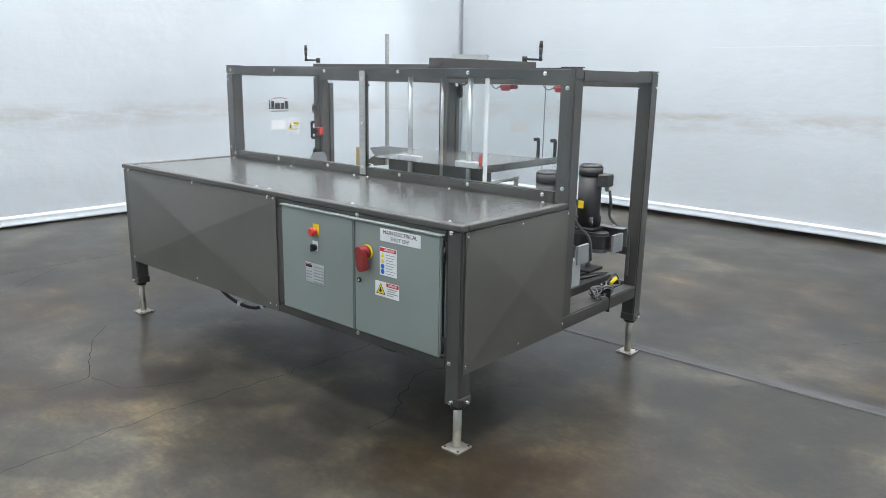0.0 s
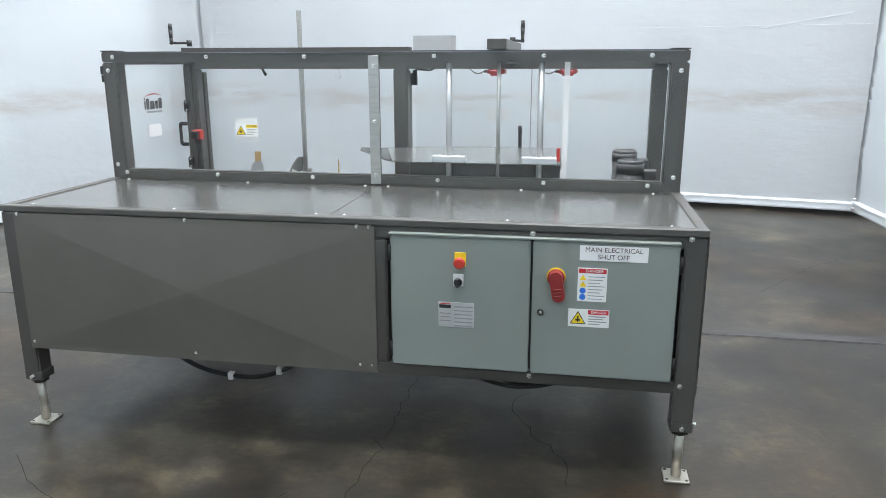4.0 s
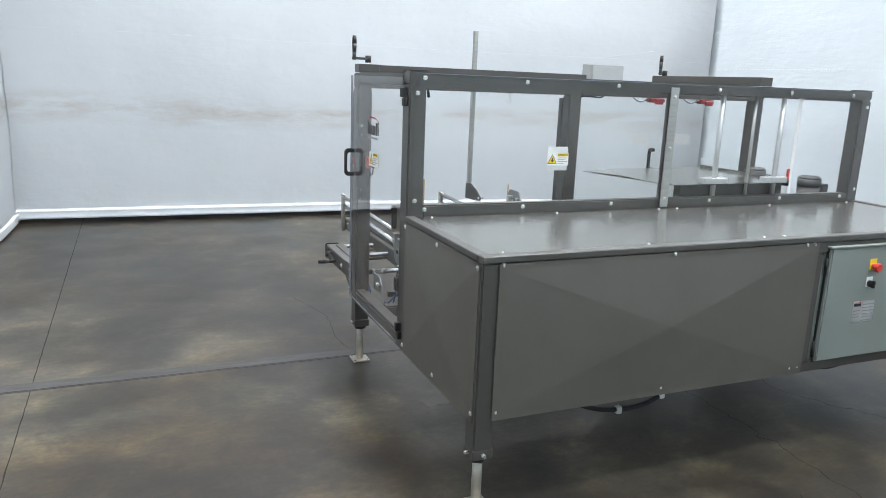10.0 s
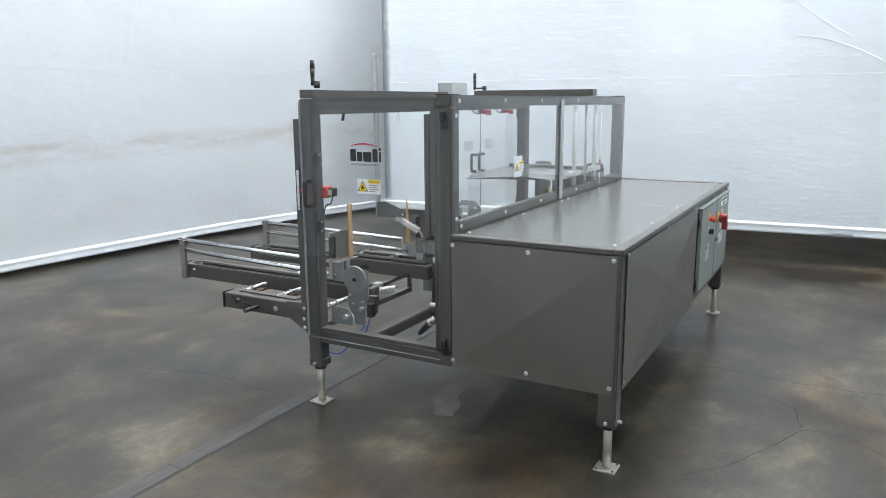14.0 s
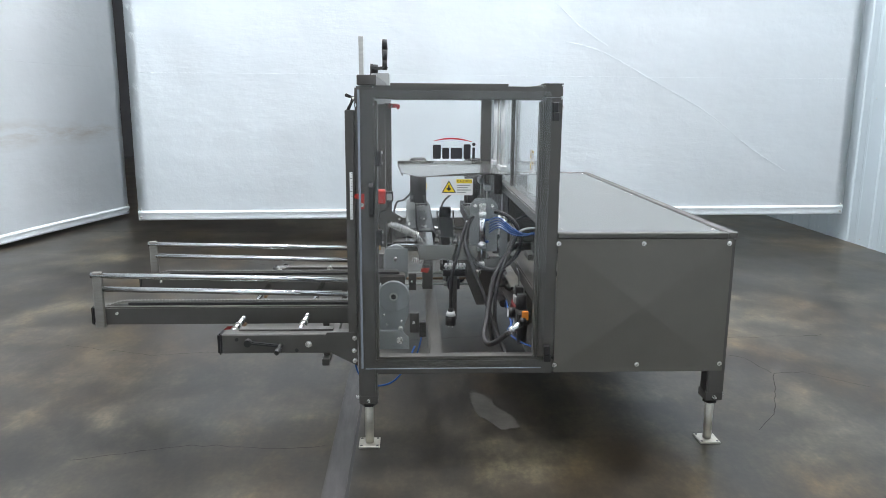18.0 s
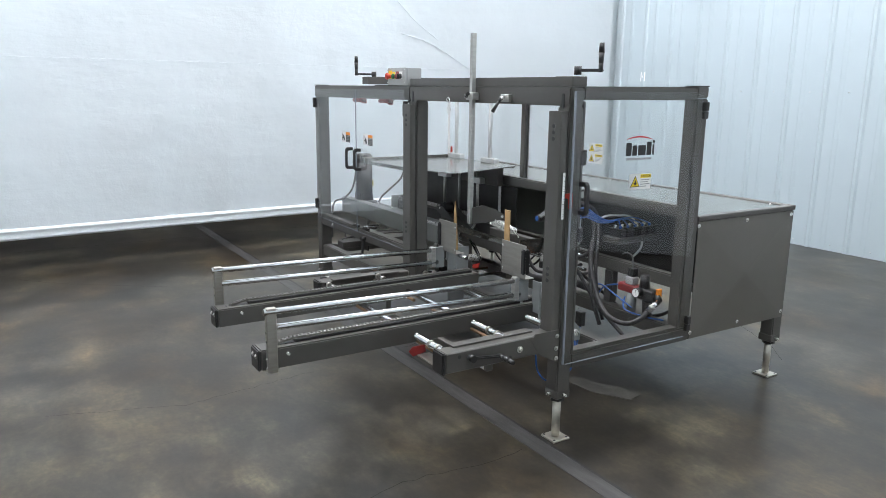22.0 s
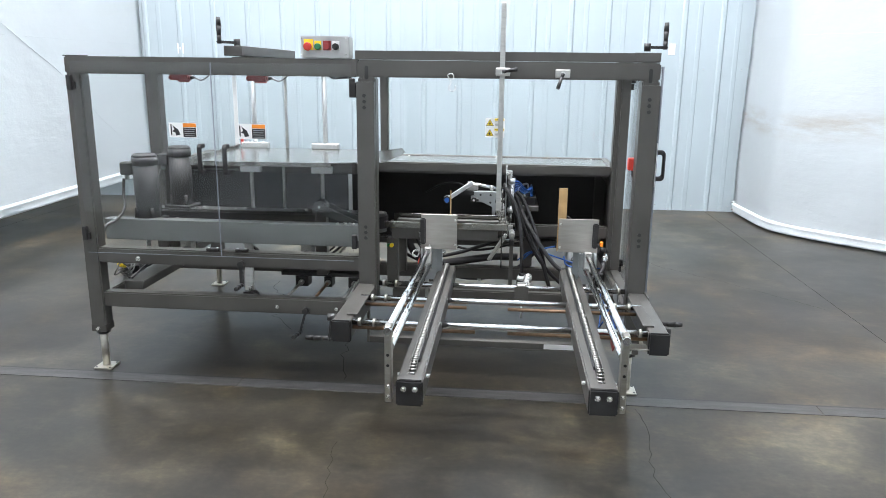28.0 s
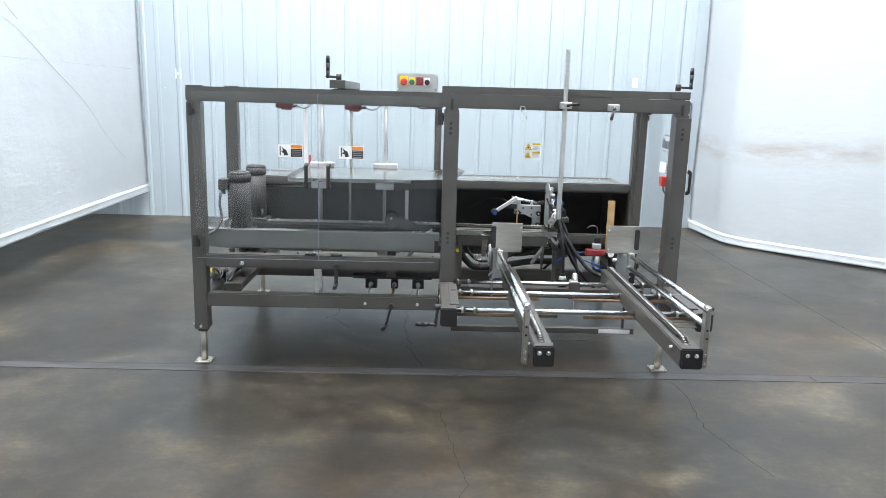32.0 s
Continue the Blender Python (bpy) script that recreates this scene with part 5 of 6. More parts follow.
jb = thing("junction_box", (-1.86, 2.96, 0.55), "pale grey junction box inside the frame", "box")
part("case", box(-1.90, -1.838, 2.94, 3.03, 0.53, 0.66, bevel=0.006), M_BOXGREY, jb)
part("lid", box(-1.838, -1.832, 2.938, 3.032, 0.528, 0.662, bevel=0.002), M_BOXGREY, jb)
for sy in (2.946, 3.024):
    for sz in (0.537, 0.653):
        part("screw", rod((-1.832, sy, sz), (-1.829, sy, sz), 0.004, 8), M_ZINC, jb)
foot_b = thing("lift_foot", (-1.98, 3.3, 0.5), "black plate on a short pin under the drive", "bracket")
part("pin", rod((-1.98, 3.36, 0.535), (-1.98, 3.36, 0.622), 0.012, 12), M_STEEL, foot_b)
part("plate", box(-2.04, -1.92, 3.28, 3.42, 0.520, 0.535, bevel=0.003), M_BLACK, foot_b)

coil = thing("coiled_cable", (-1.85, 3.33, 0.43), "tangled grey cable coil tied to the frame rail", "cable", "machine cables")
for k in range(7):
    random.seed(40 + k)
    cx, cy, cz = -1.855 + random.uniform(-0.01, 0.012), 3.31 + random.uniform(-0.03, 0.03), 0.435 + random.uniform(-0.008, 0.018)
    part("loop", cable_mesh([(cx + 0.030 * math.sin(a * 2 + k), cy + (0.075 + 0.02 * random.random()) * math.cos(a), cz + 0.026 * math.sin(a) + 0.006 * math.sin(3 * a + k)) for a in (2 * math.pi * q / 10 for q in range(11))], 0.0038, 6, 3), M_GREYHOSE, coil)
part("tail", cable_mesh([(-1.85, 3.40, 0.45), (-1.84, 3.47, 0.44), (-1.86, 3.49, 0.47), (-1.86, 3.44, 0.50), (-1.87, 3.38, 0.46)], 0.004, 6), M_GREYHOSE, coil)
part("plug", rod((-1.845, 3.375, 0.462), (-1.84, 3.425, 0.485), 0.010, 12), M_YELLOW, coil, "yellow plug")
part("tie", box(-1.895, -1.811, 3.315, 3.323, 0.326, 0.452, bevel=0.001), M_BLACK, coil)

# duct and cables low at the east end
duct = thing("cable_duct", (-2.0, 3.3, 0.4), "dark cable tray with loose wiring", "cable tray")
part("tray", box(-2.06, -1.96, 2.94, 3.60, 0.406, 0.450, bevel=0.003), M_PAINT, duct)
for k in range(4):
    random.seed(60 + k)
    part("wire", cable_mesh([(-2.05 + 0.03 * k, 2.96, 0.46), (-2.02 + 0.02 * k, 3.15, 0.47 + random.uniform(0, 0.02)), (-1.99 + 0.02 * random.random(), 3.36, 0.462 + random.uniform(0, 0.03)), (-2.00 + 0.03 * random.random(), 3.58, 0.46)], 0.005, 6), M_GREYHOSE if k % 2 else M_RUBBER, duct)

# ---- adjusting gear under the drives ----
gear = thing("width_adjuster", (-2.95, 3.3, 0.42), "row of black nut blocks on threaded adjusting rods", "adjuster")
part("carrier_bar", box(-3.155, -2.660, 3.17, 3.235, 0.404, 0.426, bevel=0.002), M_BLACK, gear)
for k, gx in enumerate((-2.776, -2.922, -3.070)):
    part("rod", rod((gx, 2.94, 0.372), (gx, 3.63, 0.372), 0.008, 10), M_BRONZE if k == 1 else M_STEEL, gear)
    part("nut_block", box(gx - (0.036 if k != 1 else 0.022), gx + (0.036 if k != 1 else 0.022), 3.165, 3.24, 0.345, 0.403, bevel=0.003), M_BLACK, gear)
    part("bush", rod((gx, 3.24, 0.372), (gx, 3.262, 0.372), 0.015, 12), M_STEEL, gear)
for bxp in (-2.776, -3.072):
    bolt((bxp, YN - 0.006, 0.371), "y", 1, gear, 0.9)
bolt((-2.091, YN, 0.592), "y", 1, size=1.2)
strut = thing("support_leg", (-2.58, 3.2, 0.4), "slanted grey bracket with a black clamp knob", "bracket")
part("bracket", pushed(box(-0.026, 0.026, -0.006, 0.006, -0.19, 0.19, bevel=0.002), Matrix.Translation((-2.418, 3.06, 0.418)) @ Matrix.Rotation(radians(18), 4, "X") @ Matrix.Rotation(radians(5), 4, "Y")), M_STEEL, strut)
part("clamp_knob", box(-2.485, -2.395, 3.09, 3.16, 0.230, 0.270, bevel=0.012, seg=2), M_BLACK, strut)
part("clamp_stud", rod((-2.44, 3.12, 0.27), (-2.44, 3.12, 0.30), 0.010, 10), M_ZINC, strut)

# ---- carton magazine ----
mag = thing("carton_magazine", (-3.87, 4.2, 0.4), "carton magazine arms with crosswise polished shafts", "magazine")
for sx, out, capx in ((-4.487, -1, -4.487), (-3.232, 1, -3.232)):
    arm = part("arm", box(sx - 0.038, sx + 0.038, YN + 0.042, 4.262, 0.438, 0.522, bevel=0.004), M_PAINT, mag, "grey box arm with a black end cap")
    part("end_cap", box(sx - 0.041, sx + 0.041, 4.262, 4.280, 0.434, 0.526, bevel=0.006, seg=2), M_BLACK, arm)
    part("cover_strip", box(sx - out * 0.030 - 0.022, sx - out * 0.030 + 0.022, 3.80, 4.20, 0.5225, 0.530, bevel=0.001), M_PAINT, arm)
    part("gusset", prism([(YN + 0.003, 0.380), (3.80, 0.436), (3.84, 0.505), (3.82, 0.530), (YN + 0.003, 0.530)], 0.006, "x", sx + out * 0.040), M_PAINT, arm)
    for by, bz in ((3.705, 0.505), (3.708, 0.45), (3.705, 0.405)):
        bolt((sx + out * 0.043, by, bz), "x", -1 if out < 0 else 1, arm)
    bolt((sx + out * 0.038, 3.90, 0.478), "x", -1 if out < 0 else 1, arm, 1.4)
    for hy, hz in ((3.95, 0.452), (4.20, 0.50)):
        part("hole", rod((sx + out * 0.0375, hy, hz), (sx + out * 0.0390, hy, hz), 0.008, 12), M_BLACK, arm)
for sy, sz in ((4.232, 0.508), (3.942, 0.520), (3.640, 0.500)):
    part("shaft", rod((-4.47, sy, sz), (-3.25, sy, sz), 0.0125, 16), M_CHROME, mag, "polished cross shaft")
    for cx in (-3.30, -3.36, -4.42, -4.36):
        part("collar", rod((cx - 0.006, sy, sz), (cx + 0.006, sy, sz), 0.0175, 14), M_PLATE, mag)
for x0, x1 in ((-3.72, -3.27), (-4.46, -3.90)):
    part("lead_screw", rod((x0, 3.952, 0.493), (x1, 3.952, 0.493), 0.008, 10), M_BRONZE, mag, "brown threaded screw")
    part("lead_screw", rod((x0 - 0.05, 4.226, 0.482), (x1, 4.226, 0.482), 0.008, 10), M_BRONZE, mag, "brown threaded screw")
part("tie_bar", box(-4.260, -3.270, 3.845, 3.878, 0.283, 0.314, bevel=0.002), M_PAINT, mag, "low tie bar between the arms")
for tx, tz in ((-4.200, 0.479), (-3.265, 0.440)):
    part("tie_bar_end", box(tx - 0.006, tx + 0.006, 3.847, 3.876, 0.3145 if tx < -4 else 0.283, tz, bevel=0.002), M_PAINT, mag)
part("white_sticker", box(-4.238, -4.067, 3.8782, 3.8788, 0.287, 0.311, bevel=0), M_WHITEP, mag, "plain white sticker")
part("stop_bar", box(-4.462, -4.318, 4.215, 4.275, 0.452, 0.458, bevel=0.001), M_PLATE, mag, "flat bare bar behind the end cap")
part("red_stop", prism([(4.23, 0.492), (4.29, 0.492), (4.310, 0.474), (4.290, 0.450), (4.23, 0.460)], 0.004, "x", -4.312), M_DKRED, mag, "red pointed tab")
crank((-4.536, 4.150, 0.490), (-0.004, -0.135, -0.014), (-1, 0, 0), "black hand crank on the magazine arm", (1, 0, 0), grip_len=0.07)
crank((-3.180, 4.215, 0.516), (0.012, 0.006, -0.090), (1, 0, 0), "steel hand crank under the magazine arm", (1, 0, 0), metal=M_MOTOR, grip_len=0.075)


def chain_link_mesh():
    bm = bmesh.new()
    for s in (-1, 1):
        bx(bm, s * 0.0100 - 0.0014, s * 0.0100 + 0.0014, -0.0075, 0.0075, -0.0045, 0.0045)
    cyl(bm, (-0.0100, 0, 0), (0.0100, 0, 0), 0.0050, 6)
    me = bpy.data.meshes.new("link")
    bm.to_mesh(me)
    bm.free()
    me.materials.append(M_CHAIN)
    return me


M_CHAIN = surface("chain_steel", (0.27, 0.265, 0.25), 0.36, 1.0, 0.12, 30)
LINK = chain_link_mesh()


def magazine_rail(x0, x1, xr, out, label):
    """A floor-chain beam with an upright end bracket and two side rods at xr."""
    ob = thing("magazine_rail", ((x0 + x1) / 2, 4.2, 0.48), label, "rail", "magazine rails")
    xc = (x0 + x1) / 2
    part("beam", box(x0, x1, 3.50, 4.905, 0.480, 0.562, bevel=0.005, seg=2), M_PAINT, ob)
    cap = part("end_cap", box(x0 - 0.001, x1 + 0.001, 4.905, 4.917, 0.478, 0.564, bevel=0.005, seg=2), M_BLACK, ob)
    for bxp in (xc - 0.018, xc + 0.018):
        bolt((bxp, 4.917, 0.536), "y", 1, cap, 0.9)
    part("chain_guide", box(xc - 0.016, xc + 0.016, 3.53, 4.76, 0.5625, 0.576, bevel=0.002), M_BLACK, ob, "black plastic chain guide")
    part("slot", box(xc - 0.011, xc + 0.011, 4.76, 4.86, 0.5622, 0.5632, bevel=0), M_BLACK, ob)
    chain = part("chain", box(xc - 0.003, xc + 0.003, 3.54, 4.80, 0.5765, 0.579, bevel=0), M_STEEL, ob, "steel roller chain")
    n = 84
    for k in range(n):
        y = 3.545 + k * 0.0157
        z = 0.5805 if y < 4.75 else 0.5805 - ((y - 4.75) / 0.12) ** 2 * 0.030
        lk = new("link", LINK)
        lk.parent, lk.matrix_parent_inverse = chain, place_of(chain).inverted()
        lk.location = (xc, y, z)
    br = part("end_bracket", box(xr - 0.011, xr + 0.011, 4.848, 4.888, 0.475, 0.732, bevel=0.003), M_PLATE, ob, "upright bare metal end bracket")
    for bz in (0.495, 0.53):
        bolt((xr, 4.888, bz), "y", 1, br, 0.7)
    for hz in (0.60, 0.635, 0.715):
        part("hole", rod((xr, 4.8875, hz), (xr, 4.8888, hz), 0.005, 10), M_BLACK, br)
    part("side_rod", rod((xr, 4.895, 0.716), (xr, 3.715, 0.690), 0.0125, 18), M_CHROME, ob, "polished round side rod")
    xi = xr - out * 0.004
    part("side_rod", rod((xi, 4.855, 0.652), (xi, 3.700, 0.622), 0.0125, 18), M_CHROME, ob, "polished round side rod")
    part("clamp", box(xr - 0.016, xr + 0.016, 3.716, 3.742, 0.600, 0.708, bevel=0.003), M_STEEL, ob, "steel rod clamp")
    part("clamp_plate", box(xr - 0.004, xr + 0.004, 3.655, 3.714, 0.590, 0.705, bevel=0.002), M_GREYALU, ob, "pale grey clamp plate")
    part("mounting_bolt", rod((x0 - 0.012, 4.80, 0.535), (x1 + 0.012, 4.80, 0.535), 0.006, 10), M_ZINC, ob)
    return ob


magazine_rail(-3.637, -3.554, -3.524, 1, "grey chain rail with two polished rods, middle side")
magazine_rail(-4.238, -4.150, -4.256, -1, "grey chain rail with two polished rods, door side")


def stop_plate(x0, x1, y, z0, z1, hx, label):
    ob = thing("stop_plate", ((x0 + x1) / 2, y, z0), label, "plate", "carton stop plates")
    part("plate", box(x0, x1, y, y + 0.004, z0, z1, bevel=0.0012), M_PLATE, ob)
    part("foot", box(x0, x1, y - 0.05, y, z0, z0 + 0.004, bevel=0.001), M_PLATE, ob)
    part("edge_block", box(hx - 0.013, hx + 0.013, y - 0.022, y + 0.012, z0 + 0.022, z1 - 0.018, bevel=0.005, seg=2), M_BLACK, ob, "black plastic edge block")
    for bz in (z0 + 0.022, z1 - 0.025):
        bolt(((x0 if hx > (x0 + x1) / 2 else x1) * 0.9 + (x0 + x1) * 0.05, y + 0.004, bz), "y", 1, ob, 0.6)
    part("upright", box((x0 + x1) / 2 - 0.014, (x0 + x1) / 2 + 0.014, y - 0.05, y - 0.044, 0.50, z0 + 0.002, bevel=0.001), M_GREYALU, ob)
    return ob


stop_plate(-3.652, -3.482, 3.660, 0.684, 0.850, -3.492, "bare sheet metal stop plate on a bracket")
stop_plate(-4.300, -4.120, 3.706, 0.700, 0.856, -4.287, "bare sheet metal stop plate on a bracket")
solid("cardboard_strip", box(-4.154, -4.116, 3.690, 3.696, 0.70, 0.993, bevel=0.001), M_CARD, "brown cardboard strip tucked behind a stop plate", "cardboard", "cardboard strips")
solid("cardboard_strip", prism([(3.628, 0.70), (3.664, 0.70), (3.652, 0.962), (3.648, 0.962)], 0.005, "x", -3.622), M_CARD, "brown pointed cardboard strip seen edge on", "cardboard", "cardboard strips")


def reel_unit(x, y, z, out, r, label):
    """A spring-steel tape reel: a round disc on a folded sheet bracket."""
    ob = thing("tension_reel", (x, y, z), label, "reel", "tension reels")
    part("side_plate", prism([(y - 0.045, 0.375), (y + 0.060, 0.375), (y + 0.066, 0.56), (y + 0.064, z + 0.045), (y - 0.070, z + 0.045), (y - 0.066, 0.53), (y - 0.045, 0.48)], 0.005, "x", x - out * 0.014), M_GREYALU, ob, "pale grey side plate")
    part("fold", box(x - out * 0.012 - 0.003 - 0.055, x - out * 0.012 + 0.003, y + 0.058, y + 0.063, 0.52, z + 0.044, bevel=0.001) if out > 0 else box(x + 0.012, x + 0.070, y + 0.058, y + 0.063, 0.52, z + 0.044, bevel=0.001), M_GREYALU, ob)
    part("disc", rod((x, y, z), (x + out * 0.014, y, z), r, 32, bevel=0.003), M_GREYALU, ob, "pale grey round disc")
    part("hub", rod((x + out * 0.014, y, z), (x + out * 0.021, y, z), 0.012, 6), M_BLACK, ob)
    part("washer", rod((x + out * 0.014, y, z), (x + out * 0.016, y, z), 0.019, 18), M_STEEL, ob)
    for hy, hz in ((-0.035, -0.12), (0.03, -0.135), (0.045, -0.09)):
        part("rivet", rod((x - out * 0.009, y + hy, z + hz), (x + out * 0.002, y + hy, z + hz), 0.005, 8), M_ZINC, ob)
    part("axle", rod((x - out * 0.02, y, z), (x - out * 0.10, y, z), 0.010, 12), M_CHROME, ob)
    part("pivot_shaft", rod((x - out * 0.06, y - 0.03, 0.47), (x + out * 0.02, y - 0.03, 0.47), 0.011, 12), M_STEEL, ob)
    part("clevis", box(x - out * 0.02 - 0.014, x - out * 0.02 + 0.014, y - 0.115, y - 0.072, 0.45, 0.545, bevel=0.003), M_PAINT, ob)
    part("clevis_bolt", rod((x - out * 0.02 - 0.022, y - 0.09, 0.50), (x - out * 0.02 + 0.022, y - 0.09, 0.50), 0.007, 6), M_ZINC, ob)
    return ob


reel_unit(-4.300, 3.545, 0.627, -1, 0.072, "grey reel on a folded plate beside the side door")
east_reel = reel_unit(-3.490, 3.552, 0.640, 1, 0.064, "grey reel on a folded plate beside the middle post")
part("spring", helix((-3.43, 3.46, 0.605), (-3.42, 3.35, 0.585), 0.016, 9, 0.003), M_ZINC, east_reel, "coil spring")
tape = [(3.552 - 0.066 - 0.11 * q, 0.640 + 0.088 - 0.135 * q * q) for q in (k / 8 for k in range(9))]
part("steel_tape", prism(tape + [(u + 0.002, v + 0.0025) for u, v in tape[::-1]], 0.032, "x", -3.478), M_CHROME, east_reel, "curved bright spring-steel tape")
part("red_tab", prism([(3.36, 0.560), (3.41, 0.556), (3.41, 0.535), (3.37, 0.530)], 0.004, "x", -3.44), M_RED, east_reel)
mb = thing("pivot_bracket", (-4.43, 3.6, 0.41), "pale grey plate with a pivot bolt on the frame", "bracket")
part("plate", prism([(3.475, 0.418), (3.612, 0.418), (3.612, 0.505), (3.51, 0.505), (3.475, 0.47)], 0.005, "x", -4.425), M_GREYALU, mb)
part("pivot", rod((-4.425, 3.515, 0.462), (-4.445, 3.515, 0.462), 0.014, 14), M_ZINC, mb)
blk = thing("limit_switch", (-4.36, 3.42, 0.5), "small dark switch with a thin lead", "switch")
part("body", box(-4.375, -4.335, 3.40, 3.43, 0.455, 0.525, bevel=0.003), M_BLACK, blk)
part("lead", cable_mesh([(-4.36, 3.42, 0.455), (-4.365, 3.43, 0.41), (-4.37, 3.45, 0.36), (-4.36, 3.5, 0.30), (-4.35, 3.56, 0.29), (-4.36, 3.61, 0.335)], 0.004, 6), M_BLUEHOSE, blk, "blue air line")

# ---- suction arm and slide in the middle ----
slide = thing("pickup_slide", (-3.6, 3.28, 0.70), "bare metal slide tray with a bent rim", "slide")
part("tray", box(-3.886, -3.270, 3.345, 3.426, 0.732, 0.737, bevel=0.001), M_TRAY, slide, "narrow flat sheet tray")
part("rim", box(-3.886, -3.270, 3.426, 3.432, 0.732, 0.764, bevel=0.001), M_TRAY, slide)
part("rim", box(-3.886, -3.270, 3.130, 3.136, 0.706, 0.750, bevel=0.001), M_TRAY, slide)
part("rim", prism([(3.136, 0.704), (3.426, 0.704), (3.426, 0.780), (3.136, 0.780)], 0.005, "x", -3.892), M_TRAY, slide)
part("stiffener", box(-3.84, -3.30, 3.36, 3.40, 0.668, 0.7315, bevel=0.003), M_PAINT, slide, "dark rail under the tray")
part("stiffener", box(-3.84, -3.30, 3.16, 3.20, 0.668, 0.7315, bevel=0.003), M_PAINT, slide, "dark rail under the tray")
part("guide_rod", rod((-3.98, 3.00, 0.655), (-3.20, 3.00, 0.655), 0.010, 14), M_CHROME, slide)
part("guide_rod", rod((-3.98, 3.05, 0.600), (-3.20, 3.05, 0.600), 0.010, 14), M_CHROME, slide)
part("end_bracket", prism([(2.98, 0.70), (3.26, 0.70), (3.19, 0.61), (3.13, 0.46), (3.09, 0.46), (3.02, 0.61)], 0.006, "x", -3.862), M_PAINT, slide, "dark triangular bracket")
part("slide_post", box(-3.33, -3.275, 3.03, 3.09, 0.406, 0.668, bevel=0.003), M_PAINT, slide)
part("slide_post", box(-3.33, -3.275, 3.34, 3.40, 0.406, 0.668, bevel=0.003), M_PAINT, slide)
part("yellow_knob", rod((-3.302, 3.40, 0.635), (-3.302, 3.422, 0.635), 0.010, 12), M_YELLOW, slide)
part("yellow_knob", rod((-3.285, 3.40, 0.635), (-3.285, 3.416, 0.635), 0.008, 12), M_GREEN, slide)
part("drop_lever", pushed(box(-0.011, 0.011, -0.004, 0.004, -0.085, 0.085, bevel=0.003), Matrix.Translation((-3.834, 3.122, 0.568)) @ Matrix.Rotation(radians(-32), 4, "Y")), M_STEEL, slide, "flat steel lever hanging below")
part("lever_pivot", rod((-3.878, 3.112, 0.640), (-3.878, 3.140, 0.640), 0.010, 10), M_ZINC, slide)

head = thing("pusher_head", (-3.76, 3.0, 0.76), "grey pusher head with black rollers and a link arm", "pusher")
part("block", prism([(-3.682, 0.860), (-3.850, 0.860), (-3.850, 0.705), (-3.800, 0.705), (-3.800, 0.775), (-3.745, 0.800), (-3.682, 0.800)], 0.040, "y", 2.975, 0.002), M_GREYALU, head, "grey notched plate")
part("base", box(-3.80, -3.62, 2.94, 3.06, 0.672, 0.704, bevel=0.003), M_PAINT, head)
for hx, hz in ((-3.700, 0.815), (-3.832, 0.812), (-3.832, 0.740)):
    part("roller", rod((hx, 3.015, hz), (hx, 3.048, hz), 0.0155, 18), M_BLACK, head)
    part("roller_screw", rod((hx, 3.048, hz), (hx, 3.051, hz), 0.006, 10), M_ZINC, head)
for hx, hz in ((-3.735, 0.842), (-3.79, 0.842), (-3.79, 0.80), (-3.72, 0.812)):
    part("screw", rod((hx, 3.015, hz), (hx, 3.020, hz), 0.006, 10), M_BLACK, head)
part("black_link", prism(rounded(-3.700, -3.612, 0.838, 0.866, 0.013), 0.010, "y", 3.018), M_BLACK, head, "short black link")
part("link_arm", pushed(box(-0.088, 0.088, -0.005, 0.005, -0.012, 0.012, bevel=0.003), Matrix.Translation((-3.620, 3.03, 0.862)) @ Matrix.Rotation(radians(34), 4, "Y")), M_ALU, head, "pale flat link arm")
part("roller", rod((-3.551, 3.00, 0.812), (-3.551, 3.045, 0.812), 0.0205, 18), M_BLACK, head)
part("roller_ring", rod((-3.551, 3.045, 0.812), (-3.551, 3.047, 0.812), 0.014, 16), M_BLUEHOSE, head)
part("push_rod", rod((-3.66, 2.99, 0.905), (-3.86, 2.98, 0.868), 0.009, 12), M_CHROME, head)
part("hinge_block", box(-3.72, -3.66, 2.96, 3.01, 0.861, 0.898, bevel=0.004), M_STEEL, head)
part("air_fitting", rod((-3.795, 2.985, 0.861), (-3.795, 2.985, 0.890), 0.009, 10), M_ZINC, head)
part("air_fitting", rod((-3.845, 2.985, 0.861), (-3.845, 2.985, 0.885), 0.009, 10), M_BLACK, head)

cylr = thing("air_cylinder", (-3.90, 3.10, 0.75), "bright upright air cylinder on a grey plate", "cylinder")
part("back_plate", prism([(3.030, 0.745), (3.172, 0.745), (3.172, 0.980), (3.145, 1.014), (3.062, 1.014), (3.030, 0.980)], 0.006, "x", -3.878), M_GREYALU, cylr, "grey plate with clipped corners")
part("barrel", rod((-3.903, 3.110, 0.785), (-3.903, 3.110, 0.930), 0.0170, 20), M_CHROME, cylr)
for z0, z1 in ((0.768, 0.790), (0.922, 0.950)):
    part("end_fitting", rod((-3.903, 3.110, z0), (-3.903, 3.110, z1), 0.0195, 16), M_ALU, cylr)
part("top_clevis", prism([(3.095, 0.950), (3.125, 0.950), (3.128, 0.990), (3.092, 0.990)], 0.022, "x", -3.906), M_ZINC, cylr)
part("piston_rod", rod((-3.903, 3.110, 0.69), (-3.903, 3.110, 0.77), 0.006, 12), M_CHROME, cylr)
part("clevis", box(-3.917, -3.889, 3.096, 3.124, 0.665, 0.695, bevel=0.003), M_STEEL, cylr)
for sy in (3.060, 3.145):
    part("stud", rod((-3.878, sy, 0.978), (-3.890, sy, 0.978), 0.008, 10), M_ZINC, cylr)
